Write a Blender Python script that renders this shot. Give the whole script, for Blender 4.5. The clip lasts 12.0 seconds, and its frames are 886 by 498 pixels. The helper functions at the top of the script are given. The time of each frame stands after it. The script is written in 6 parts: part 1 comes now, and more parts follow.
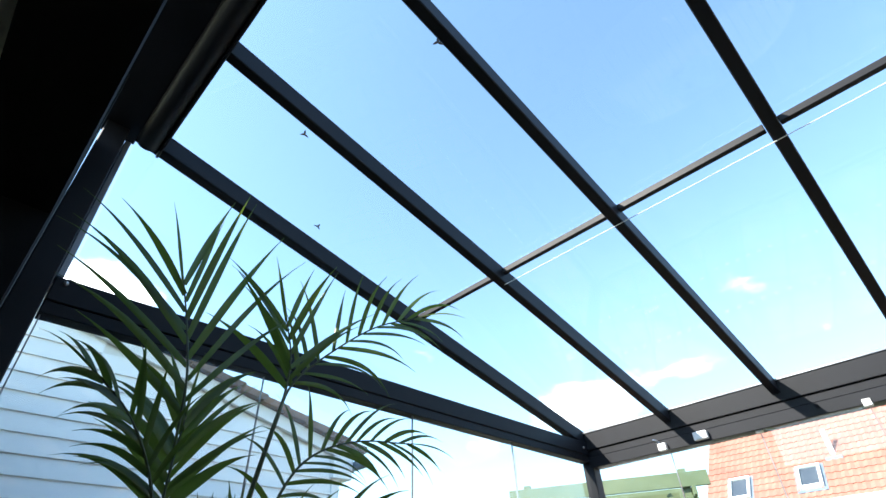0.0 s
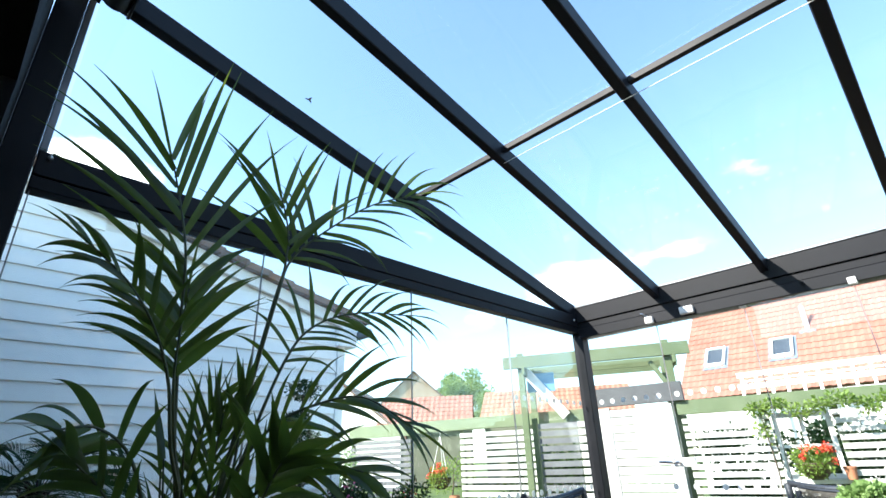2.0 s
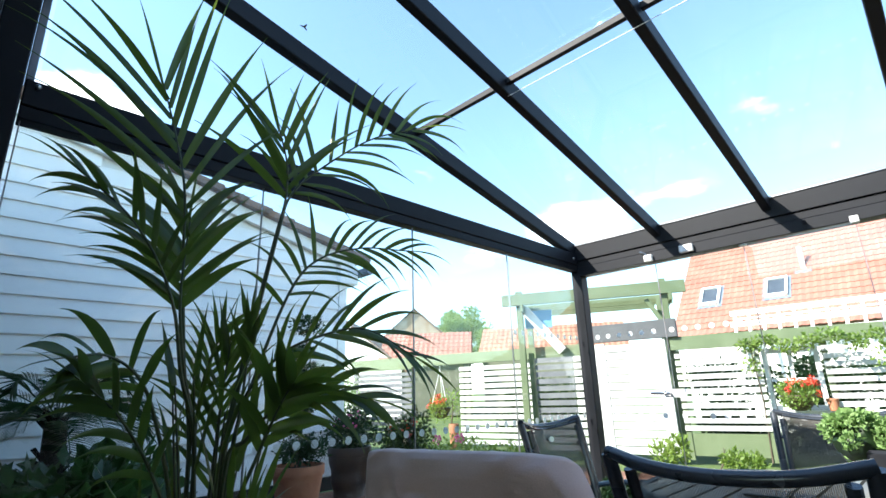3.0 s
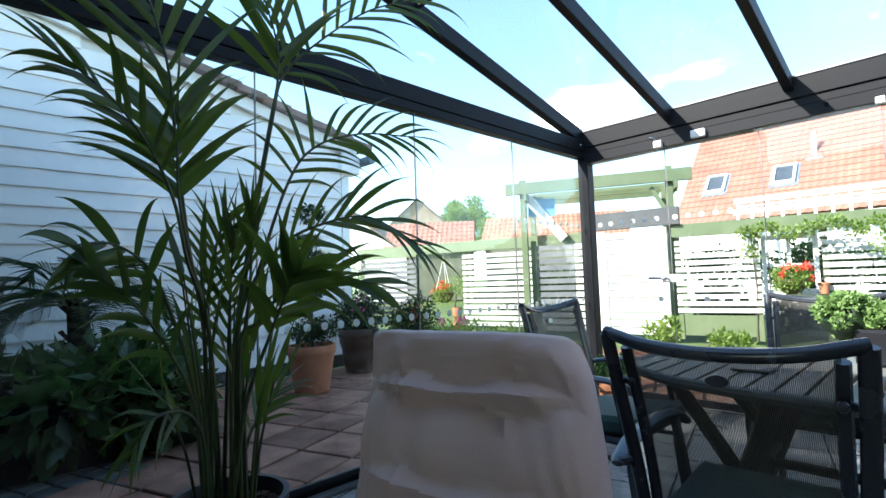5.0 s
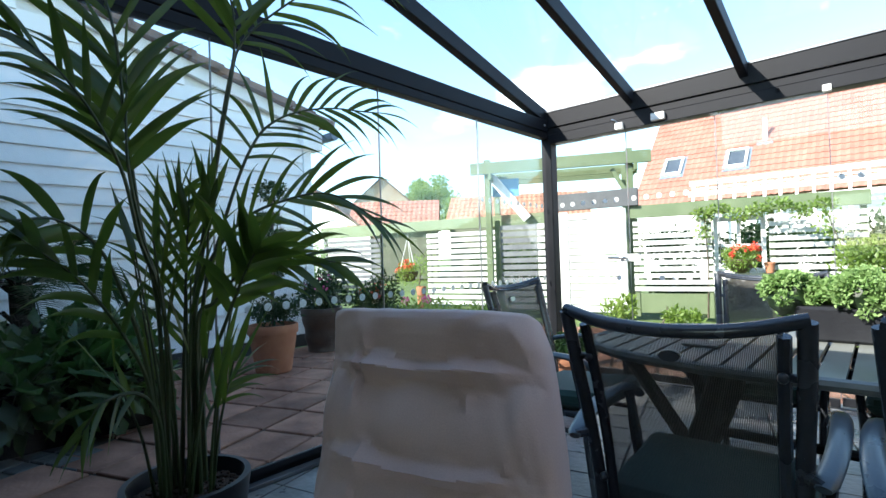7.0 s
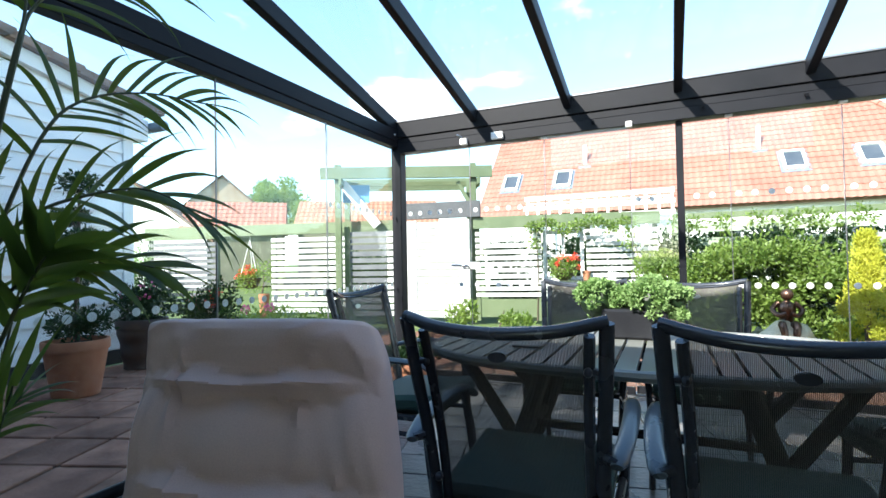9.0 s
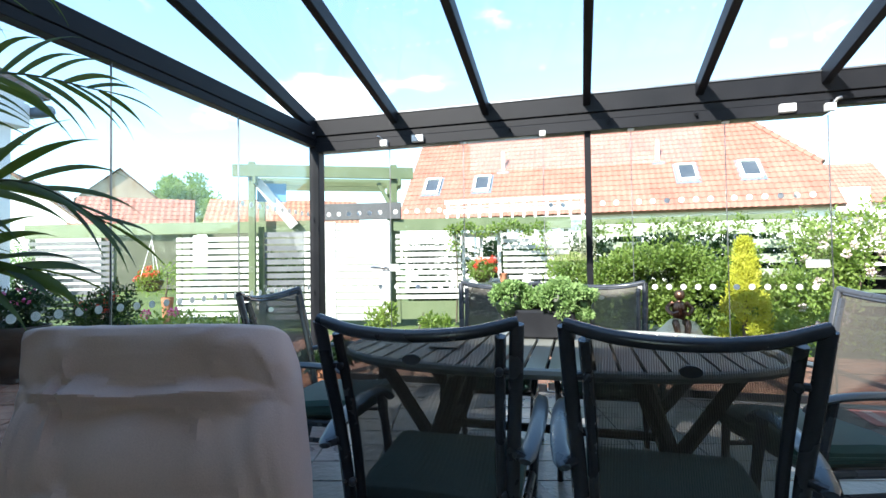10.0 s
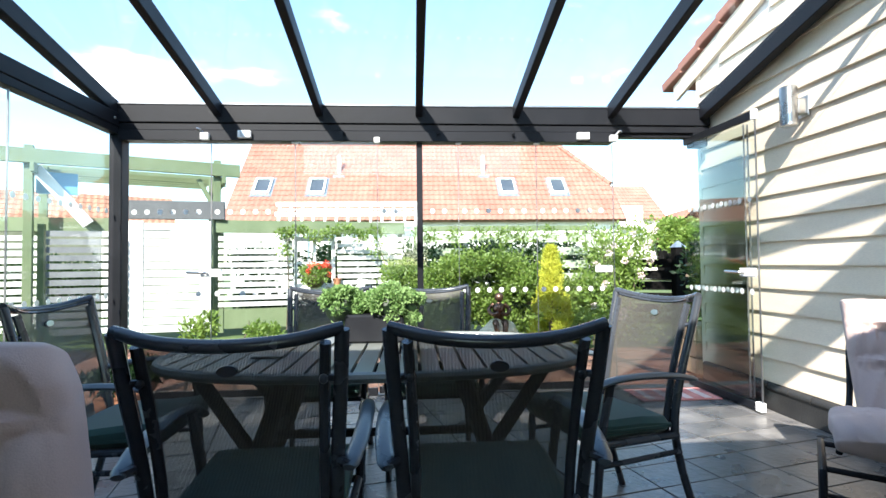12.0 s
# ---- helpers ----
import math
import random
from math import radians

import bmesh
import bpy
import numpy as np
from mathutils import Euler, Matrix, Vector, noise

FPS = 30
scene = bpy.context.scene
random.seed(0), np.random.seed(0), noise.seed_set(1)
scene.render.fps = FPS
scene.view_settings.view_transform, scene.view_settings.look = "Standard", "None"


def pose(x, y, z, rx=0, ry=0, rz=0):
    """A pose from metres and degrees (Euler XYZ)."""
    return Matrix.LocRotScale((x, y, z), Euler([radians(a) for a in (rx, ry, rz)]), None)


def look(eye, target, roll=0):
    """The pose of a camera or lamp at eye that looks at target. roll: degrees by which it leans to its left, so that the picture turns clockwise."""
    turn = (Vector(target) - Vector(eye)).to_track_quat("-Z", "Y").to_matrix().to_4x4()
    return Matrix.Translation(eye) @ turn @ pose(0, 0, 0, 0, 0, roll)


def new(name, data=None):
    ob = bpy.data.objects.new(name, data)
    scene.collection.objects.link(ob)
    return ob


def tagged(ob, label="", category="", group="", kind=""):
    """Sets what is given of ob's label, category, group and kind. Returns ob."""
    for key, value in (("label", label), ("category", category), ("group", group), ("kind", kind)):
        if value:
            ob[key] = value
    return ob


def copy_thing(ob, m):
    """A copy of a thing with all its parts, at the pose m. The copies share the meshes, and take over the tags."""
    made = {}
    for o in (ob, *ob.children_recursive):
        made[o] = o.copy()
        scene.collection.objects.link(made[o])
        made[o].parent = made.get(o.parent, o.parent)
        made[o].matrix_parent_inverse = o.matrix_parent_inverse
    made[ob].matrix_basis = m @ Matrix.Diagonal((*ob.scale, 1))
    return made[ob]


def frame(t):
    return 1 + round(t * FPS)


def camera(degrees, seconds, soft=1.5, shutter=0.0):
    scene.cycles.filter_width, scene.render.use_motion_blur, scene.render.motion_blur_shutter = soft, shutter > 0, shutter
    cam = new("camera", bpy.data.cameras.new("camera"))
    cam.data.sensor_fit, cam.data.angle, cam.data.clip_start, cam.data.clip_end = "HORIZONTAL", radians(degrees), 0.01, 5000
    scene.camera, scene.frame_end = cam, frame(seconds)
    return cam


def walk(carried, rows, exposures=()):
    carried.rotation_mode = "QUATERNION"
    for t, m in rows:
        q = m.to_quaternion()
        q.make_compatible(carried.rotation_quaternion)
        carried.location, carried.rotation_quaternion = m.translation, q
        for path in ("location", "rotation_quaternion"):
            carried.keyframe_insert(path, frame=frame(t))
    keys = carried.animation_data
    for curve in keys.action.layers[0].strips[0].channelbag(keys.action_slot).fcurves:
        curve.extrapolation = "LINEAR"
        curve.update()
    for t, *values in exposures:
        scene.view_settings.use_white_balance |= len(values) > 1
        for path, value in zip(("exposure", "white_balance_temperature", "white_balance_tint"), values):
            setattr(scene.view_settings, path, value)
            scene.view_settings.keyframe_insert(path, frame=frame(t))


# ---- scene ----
cam = camera(83.6, 12.0)

PATH = [
    (0, (2.41, 0.366, 1.101), (1.299, 1.522, 2.296), -2.7),
    (0.5, (2.404, 0.375, 1.11), (1.241, 1.577, 2.208), -2.4),
    (1, (2.404, 0.381, 1.114), (1.192, 1.624, 2.107), -2.2),
    (1.5, (2.393, 0.395, 1.111), (1.14, 1.674, 2.0), -2.1),
    (2, (2.385, 0.405, 1.106), (1.095, 1.718, 1.89), -2.1),
    (2.5, (2.375, 0.401, 1.086), (1.055, 1.742, 1.763), -2.0),
    (3, (2.369, 0.411, 1.092), (1.016, 1.776, 1.648), -1.8),
    (5, (2.345, 0.436, 1.088), (0.92, 1.834, 1.209), -2.0),
    (5.5, (2.344, 0.439, 1.087), (0.915, 1.836, 1.154), -2.0),
    (6, (2.344, 0.441, 1.087), (0.922, 1.847, 1.126), -1.9),
    (6.5, (2.344, 0.439, 1.086), (0.952, 1.875, 1.118), -1.9),
    (8.5, (2.353, 0.454, 1.086), (1.383, 2.203, 1.129), -1.2),
    (9, (2.36, 0.458, 1.086), (1.534, 2.279, 1.13), -1.1),
    (9.5, (2.365, 0.462, 1.088), (1.688, 2.343, 1.132), -0.9),
    (10, (2.373, 0.459, 1.087), (1.846, 2.388, 1.134), -0.8),
    (10.5, (2.378, 0.455, 1.086), (2.007, 2.419, 1.137), -0.7),
    (11, (2.384, 0.45, 1.088), (2.165, 2.437, 1.14), -0.7),
    (11.5, (2.388, 0.454, 1.086), (2.334, 2.452, 1.142), -0.6),
    (12, (2.394, 0.455, 1.086), (2.518, 2.45, 1.145), -0.6),
]
walk(cam, [(t, look(eye, target, roll)) for t, eye, target, roll in PATH], [(0, 1.72), (12, 1.72)])

# ==== place ====

# ---- world and sun ----
SUN_WAY = Vector((0.50, 1.16, -1.0)).normalized()
world = bpy.data.worlds.new("sky_world")
scene.world = world
world.use_nodes = True
wn = world.node_tree
wn.nodes.clear()
sky = wn.nodes.new("ShaderNodeTexSky")
sky.sky_type = "NISHITA"
sky.sun_disc = False
sky.sun_elevation = math.asin(-SUN_WAY.z)
sky.sun_rotation = math.atan2(-SUN_WAY.x, -SUN_WAY.y)
sky.air_density = 1.0
sky.dust_density = 0.45
sky.ozone_density = 0.3
# soft fair-weather clouds low in the sky: (direction, spread, weight)
CLOUDS = (((-0.47, 0.82, 0.30), (5.2, 5.2, 15.0), 0.62), ((-0.62, 0.74, 0.26), (7.0, 7.0, 18.0), 0.45), ((-0.87, 0.10, 0.46), (10.0, 6.5, 15.0), 0.60),
          ((-0.155, 0.885, 0.43), (6.0, 6.0, 16.0), 0.22), ((0.45, 0.82, 0.36), (4.0, 4.0, 12.0), 0.20), ((-0.3, 0.89, 0.34), (7.0, 7.0, 22.0), 0.36))


def wnode(kind, op=None, **values):
    n = wn.nodes.new(kind)
    if op:
        n.operation = op
    for key, val in values.items():
        n.inputs[int(key[1:])].default_value = val
    return n


WL = wn.links.new
tc = wn.nodes.new("ShaderNodeTexCoord")
mp = wn.nodes.new("ShaderNodeMapping")
mp.inputs["Scale"].default_value = (1.8, 1.8, 4.2)
nz = wn.nodes.new("ShaderNodeTexNoise")
nz.inputs["Scale"].default_value = 3.2
nz.inputs["Detail"].default_value = 8
nz.inputs["Roughness"].default_value = 0.58
WL(tc.outputs["Generated"], mp.inputs["Vector"])
WL(mp.outputs["Vector"], nz.inputs["Vector"])
total = nz.outputs["Fac"]
for way, spread, weight in CLOUDS:
    d = wnode("ShaderNodeVectorMath", "SUBTRACT", i1=way)
    WL(tc.outputs["Generated"], d.inputs[0])
    e = wnode("ShaderNodeVectorMath", "MULTIPLY", i1=spread)
    WL(d.outputs["Vector"], e.inputs[0])
    ln = wnode("ShaderNodeVectorMath", "LENGTH")
    WL(e.outputs["Vector"], ln.inputs[0])
    mr = wn.nodes.new("ShaderNodeMapRange")
    mr.interpolation_type = "SMOOTHSTEP"
    mr.inputs["From Min"].default_value = 0.0
    mr.inputs["From Max"].default_value = 1.0
    mr.inputs["To Min"].default_value = weight
    mr.inputs["To Max"].default_value = 0.0
    WL(ln.outputs["Value"], mr.inputs["Value"])
    sm = wnode("ShaderNodeMath", "ADD")
    WL(total, sm.inputs[0])
    WL(mr.outputs["Result"], sm.inputs[1])
    total = sm.outputs[0]
cr = wn.nodes.new("ShaderNodeMapRange")
cr.interpolation_type = "SMOOTHSTEP"
cr.inputs["From Min"].default_value = 0.68
cr.inputs["From Max"].default_value = 1.06
WL(total, cr.inputs["Value"])
air = wn.nodes.new("ShaderNodeMix")
air.data_type = "RGBA"
air.blend_type = "MULTIPLY"
air.inputs["Factor"].default_value = 1.0
air.inputs["B"].default_value = (0.98, 1.13, 1.15, 1)
mxw = wn.nodes.new("ShaderNodeMix")
mxw.data_type = "RGBA"
mxw.inputs["B"].default_value = (11.0, 11.4, 12.0, 1)
bg = wn.nodes.new("ShaderNodeBackground")
bg.inputs["Strength"].default_value = 0.15
wo = wn.nodes.new("ShaderNodeOutputWorld")
WL(sky.outputs["Color"], air.inputs["A"])
WL(air.outputs["Result"], mxw.inputs["A"])
WL(cr.outputs["Result"], mxw.inputs["Factor"])
WL(mxw.outputs["Result"], bg.inputs["Color"])
WL(bg.outputs["Background"], wo.inputs["Surface"])

sun_data = bpy.data.lights.new("sun", "SUN")
sun_data.energy = 4.9
sun_data.angle = radians(0.53)
sun_data.color = (1.0, 0.94, 0.86)
sun = new("sun", sun_data)
sun.matrix_world = look((-20, -34, 40), Vector((-20, -34, 40)) + SUN_WAY)


# ---- materials ----
def nodes_of(name):
    m = bpy.data.materials.new(name)
    m.use_nodes = True
    return m, m.node_tree, m.node_tree.nodes["Principled BSDF"]


def surface(name, c1, c2, scale=6.0, rough=0.6, metal=0.0, fine=60.0, bump=0.15, vary=0.0, spec=0.5, stretch=(1, 1, 1), rvar=0.12, sheen=0.0, trans=None):
    """Two-scale noise between two colours, fine grain in bump and roughness, variation from piece to piece."""
    m, nt, b = nodes_of(name)
    L = nt.links.new
    co = nt.nodes.new("ShaderNodeTexCoord")
    ma = nt.nodes.new("ShaderNodeMapping")
    ma.inputs["Scale"].default_value = stretch
    info = nt.nodes.new("ShaderNodeObjectInfo")
    shift = nt.nodes.new("ShaderNodeVectorMath")
    shift.operation = "MULTIPLY_ADD"
    shift.inputs[1].default_value = (7.3, 5.1, 3.7)
    L(info.outputs["Random"], shift.inputs[0])
    L(co.outputs["Object"], shift.inputs[2])
    L(shift.outputs["Vector"], ma.inputs["Vector"])
    n1 = nt.nodes.new("ShaderNodeTexNoise")
    n1.inputs["Scale"].default_value = scale
    n1.inputs["Detail"].default_value = 5
    n2 = nt.nodes.new("ShaderNodeTexNoise")
    n2.inputs["Scale"].default_value = fine
    n2.inputs["Detail"].default_value = 4
    L(ma.outputs["Vector"], n1.inputs["Vector"])
    L(ma.outputs["Vector"], n2.inputs["Vector"])
    ramp = nt.nodes.new("ShaderNodeMapRange")
    ramp.inputs["From Min"].default_value = 0.32
    ramp.inputs["From Max"].default_value = 0.68
    L(n1.outputs["Fac"], ramp.inputs["Value"])
    mix = nt.nodes.new("ShaderNodeMix")
    mix.data_type = "RGBA"
    mix.inputs["A"].default_value = (*c1, 1)
    mix.inputs["B"].default_value = (*c2, 1)
    L(ramp.outputs["Result"], mix.inputs["Factor"])
    hsv = nt.nodes.new("ShaderNodeHueSaturation")
    val = nt.nodes.new("ShaderNodeMath")
    val.operation = "MULTIPLY_ADD"
    val.inputs[1].default_value = 2 * vary
    val.inputs[2].default_value = 1 - vary
    L(info.outputs["Random"], val.inputs[0])
    grain = nt.nodes.new("ShaderNodeMath")
    grain.operation = "MULTIPLY_ADD"
    grain.inputs[1].default_value = 0.25
    L(n2.outputs["Fac"], grain.inputs[0])
    sub = nt.nodes.new("ShaderNodeMath")
    sub.operation = "SUBTRACT"
    sub.inputs[1].default_value = 0.125
    L(val.outputs[0], sub.inputs[0])
    L(sub.outputs[0], grain.inputs[2])
    L(grain.outputs[0], hsv.inputs["Value"])
    L(mix.outputs["Result"], hsv.inputs["Color"])
    L(hsv.outputs["Color"], b.inputs["Base Color"])
    rr = nt.nodes.new("ShaderNodeMath")
    rr.operation = "MULTIPLY_ADD"
    rr.inputs[1].default_value = rvar * 2
    rr.inputs[2].default_value = rough - rvar
    L(n1.outputs["Fac"], rr.inputs[0])
    L(rr.outputs[0], b.inputs["Roughness"])
    b.inputs["Metallic"].default_value = metal
    b.inputs["Specular IOR Level"].default_value = spec
    if sheen:
        b.inputs["Sheen Weight"].default_value = sheen
    if bump:
        bp = nt.nodes.new("ShaderNodeBump")
        bp.inputs["Strength"].default_value = bump
        bp.inputs["Distance"].default_value = 0.01
        L(n2.outputs["Fac"], bp.inputs["Height"])
        L(bp.outputs["Normal"], b.inputs["Normal"])
    if trans:
        tr = nt.nodes.new("ShaderNodeBsdfTranslucent")
        tr.inputs["Color"].default_value = (*trans, 1)
        ms = nt.nodes.new("ShaderNodeMixShader")
        ms.inputs["Fac"].default_value = 0.35
        out = nt.nodes["Material Output"]
        L(b.outputs["BSDF"], ms.inputs[1])
        L(tr.outputs["BSDF"], ms.inputs[2])
        L(ms.outputs["Shader"], out.inputs["Surface"])
    return m


def glass(name, tint=(0.97, 0.985, 0.98), ior=1.36, gain=1.0):
    m, nt, b = nodes_of(name)
    L = nt.links.new
    nt.nodes.remove(b)
    tr = nt.nodes.new("ShaderNodeBsdfTransparent")
    tr.inputs["Color"].default_value = (*tint, 1)
    gl = nt.nodes.new("ShaderNodeBsdfGlossy")
    gl.inputs["Roughness"].default_value = 0.0
    gl.inputs["Color"].default_value = (gain, gain, gain, 1)
    lw = nt.nodes.new("ShaderNodeLayerWeight")
    lw.inputs["Blend"].default_value = 0.5
    pw = nt.nodes.new("ShaderNodeMath")
    pw.operation = "POWER"
    pw.inputs[1].default_value = 4.6
    ad = nt.nodes.new("ShaderNodeMath")
    ad.operation = "MULTIPLY_ADD"
    r0 = ((ior - 1) / (ior + 1)) ** 2
    ad.inputs[1].default_value = 0.9 - r0
    ad.inputs[2].default_value = r0
    ms = nt.nodes.new("ShaderNodeMixShader")
    L(lw.outputs["Facing"], pw.inputs[0])
    L(pw.outputs[0], ad.inputs[0])
    L(ad.outputs[0], ms.inputs["Fac"])
    L(tr.outputs["BSDF"], ms.inputs[1])
    L(gl.outputs["BSDF"], ms.inputs[2])
    L(ms.outputs["Shader"], nt.nodes["Material Output"].inputs["Surface"])
    return m


def mesh_fabric(name, colour, gap=0.3):
    """Woven sling fabric: fine vertical threads with open gaps between them."""
    m, nt, b = nodes_of(name)
    L = nt.links.new
    co = nt.nodes.new("ShaderNodeTexCoord")
    wv = nt.nodes.new("ShaderNodeTexWave")
    wv.wave_type = "BANDS"
    wv.bands_direction = "X"
    wv.inputs["Scale"].default_value = 90
    wv.inputs["Distortion"].default_value = 0.4
    wv.inputs["Detail"].default_value = 1
    L(co.outputs["Object"], wv.inputs["Vector"])
    n1 = nt.nodes.new("ShaderNodeTexNoise")
    n1.inputs["Scale"].default_value = 5
    L(co.outputs["Object"], n1.inputs["Vector"])
    mix = nt.nodes.new("ShaderNodeMix")
    mix.data_type = "RGBA"
    mix.inputs["A"].default_value = (*[c * 0.8 for c in colour], 1)
    mix.inputs["B"].default_value = (*[c * 1.2 for c in colour], 1)
    L(n1.outputs["Fac"], mix.inputs["Factor"])
    L(mix.outputs["Result"], b.inputs["Base Color"])
    b.inputs["Roughness"].default_value = 0.55
    tr = nt.nodes.new("ShaderNodeBsdfTransparent")
    fac = nt.nodes.new("ShaderNodeMapRange")
    fac.inputs["To Min"].default_value = max(0.0, gap - 0.05)
    fac.inputs["To Max"].default_value = gap + 0.05
    L(wv.outputs["Fac"], fac.inputs["Value"])
    ms = nt.nodes.new("ShaderNodeMixShader")
    L(fac.outputs["Result"], ms.inputs["Fac"])
    L(b.outputs["BSDF"], ms.inputs[1])
    L(tr.outputs["BSDF"], ms.inputs[2])
    L(ms.outputs["Shader"], nt.nodes["Material Output"].inputs["Surface"])
    return m


M_ALU = surface("anthracite_powder_coat", (0.008, 0.009, 0.012), (0.013, 0.014, 0.018), 3, 0.5, 0.0, 220, 0.05, 0.05, spec=0.2)
M_ALU_GREY = surface("brushed_track_metal", (0.20, 0.21, 0.23), (0.32, 0.33, 0.35), 4, 0.35, 0.8, 150, 0.05)
M_ROOFGLASS = glass("roof_glass", (0.975, 0.985, 0.985))
M_GLASS = glass("panel_glass", (0.95, 0.975, 0.965))
M_DOT = surface("frosted_white_film", (0.78, 0.80, 0.80), (0.86, 0.87, 0.87), 30, 0.7, bump=0, trans=(0.85, 0.86, 0.86))
M_WHITEPLASTIC = surface("white_plastic", (0.78, 0.78, 0.77), (0.84, 0.84, 0.83), 8, 0.4, bump=0.02)
M_STEEL = surface("satin_steel", (0.42, 0.42, 0.42), (0.58, 0.57, 0.56), 6, 0.3, 1.0, 200, 0.03)
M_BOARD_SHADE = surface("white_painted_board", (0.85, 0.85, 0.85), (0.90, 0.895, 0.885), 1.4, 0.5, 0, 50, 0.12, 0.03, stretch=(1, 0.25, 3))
M_BOARD_CREAM = surface("cream_painted_board", (0.68, 0.575, 0.45), (0.76, 0.65, 0.515), 1.6, 0.5, 0, 50, 0.12, 0.03, stretch=(1, 0.25, 3))
M_PLINTH = surface("black_plinth", (0.012, 0.012, 0.013), (0.03, 0.03, 0.03), 5, 0.6, 0, 80, 0.3)
M_TERRATILE = surface("pinkish_paving_slab", (0.15, 0.072, 0.05), (0.34, 0.175, 0.125), 4, 0.8, 0, 45, 0.5, 0.2, spec=0.2)
M_SETT = surface("grey_sett", (0.05, 0.053, 0.055), (0.105, 0.11, 0.112), 8, 0.8, 0, 60, 0.4, 0.15)
M_JOINT = surface("dirty_joint", (0.012, 0.010, 0.007), (0.035, 0.03, 0.02), 10, 0.95, 0, 70, 0.4)
M_SLATE = surface("grey_slate_tile", (0.075, 0.076, 0.08), (0.18, 0.172, 0.165), 4.5, 0.30, 0, 30, 0.4, 0.22)
M_GRASS = surface("lawn", (0.045, 0.075, 0.015), (0.085, 0.125, 0.028), 0.9, 0.9, 0, 30, 0.5)
M_ROOFTILE = surface("orange_clay_pantile", (0.26, 0.116, 0.088), (0.33, 0.162, 0.125), 1.2, 0.9, 0, 14, 0.2, 0.05, spec=0.2)
M_OLDTILE = surface("weathered_red_tile", (0.24, 0.115, 0.075), (0.35, 0.18, 0.12), 1.5, 0.85, 0, 9, 0.4, 0.05)
M_BROWNTILE = surface("brown_verge_tile", (0.13, 0.085, 0.06), (0.24, 0.15, 0.11), 4, 0.85, 0, 30, 0.4, 0.2)
M_RENDER = surface("white_wall_render", (0.72, 0.71, 0.68), (0.81, 0.80, 0.78), 0.8, 0.85, 0, 25, 0.2)
M_TAN = surface("tan_brick_gable", (0.36, 0.27, 0.19), (0.46, 0.36, 0.26), 2, 0.9, 0, 20, 0.3)
M_GREEN = surface("sage_green_paint", (0.098, 0.132, 0.066), (0.135, 0.168, 0.092), 2.5, 0.55, 0, 60, 0.1, 0.04)
M_SLAT = surface("white_fence_paint", (0.50, 0.50, 0.485), (0.60, 0.595, 0.58), 3, 0.6, 0, 60, 0.12, 0.04)
M_PALEGREEN = surface("pale_green_fence_paint", (0.30, 0.36, 0.26), (0.38, 0.43, 0.33), 3, 0.6, 0, 60, 0.12, 0.05)
M_DARKWOOD = surface("black_stained_wood", (0.003, 0.003, 0.003), (0.006, 0.006, 0.006), 5, 0.85, 0, 60, 0.2, 0.1, spec=0.05)
M_TERRA = surface("terracotta_pot", (0.33, 0.125, 0.065), (0.44, 0.19, 0.105), 7, 0.8, 0, 50, 0.2, 0.06)
M_BROWNPOT = surface("brown_glazed_pot", (0.05, 0.03, 0.024), (0.085, 0.055, 0.04), 7, 0.5, 0, 50, 0.2)
M_DARKPOT = surface("anthracite_plant_pot", (0.008, 0.009, 0.012), (0.014, 0.016, 0.02), 6, 0.45, 0, 90, 0.06, spec=0.3)
M_HOSTA = surface("broad_leaf", (0.016, 0.045, 0.013), (0.045, 0.095, 0.03), 3, 0.35, 0, 40, 0.1, 0.3, trans=(0.07, 0.16, 0.03))
M_BLACKTRUNK = surface("black_fibrous_trunk", (0.006, 0.005, 0.004), (0.018, 0.014, 0.011), 9, 0.95, 0, 50, 0.6, spec=0.1)
M_SOIL = surface("clay_granules", (0.035, 0.02, 0.013), (0.085, 0.048, 0.03), 40, 0.95, 0, 110, 0.9)
M_CUSHION = surface("taupe_cushion_fabric", (0.50, 0.375, 0.345), (0.57, 0.435, 0.405), 3, 0.85, 0, 380, 0.12, sheen=0.15)
M_GREENPAD = surface("dark_green_seat_pad", (0.012, 0.05, 0.043), (0.02, 0.07, 0.058), 6, 0.8, 0, 300, 0.1, sheen=0.2)
M_FRAME = surface("blue_grey_chair_frame", (0.048, 0.056, 0.068), (0.07, 0.079, 0.094), 6, 0.26, 0.35, 160, 0.03, 0.04)
M_ARM = surface("blue_grey_armrest", (0.07, 0.095, 0.115), (0.095, 0.12, 0.14), 6, 0.3, 0.2, 160, 0.03)
M_SLING = mesh_fabric("grey_sling_weave", (0.062, 0.058, 0.05), 0.22)
M_TABLE = surface("grey_green_table_metal", (0.16, 0.175, 0.165), (0.22, 0.235, 0.22), 5, 0.33, 0.1, 120, 0.04, 0.04)
M_RED = surface("red_label_cloth", (0.45, 0.02, 0.03), (0.55, 0.03, 0.04), 20, 0.8)
M_MAT = surface("faded_red_rug", (0.42, 0.13, 0.12), (0.58, 0.27, 0.24), 9, 0.95, 0, 160, 0.3)
M_BRONZE = surface("bronze", (0.09, 0.05, 0.035), (0.17, 0.10, 0.075), 12, 0.35, 0.85, 60, 0.1)
M_STONE = surface("pale_boulder", (0.50, 0.45, 0.33), (0.68, 0.62, 0.48), 6, 0.9, 0, 40, 0.6)
M_WOODCRATE = surface("weathered_planter_wood", (0.24, 0.15, 0.09), (0.36, 0.24, 0.15), 5, 0.75, 0, 60, 0.2, 0.1, stretch=(0.3, 1, 3))
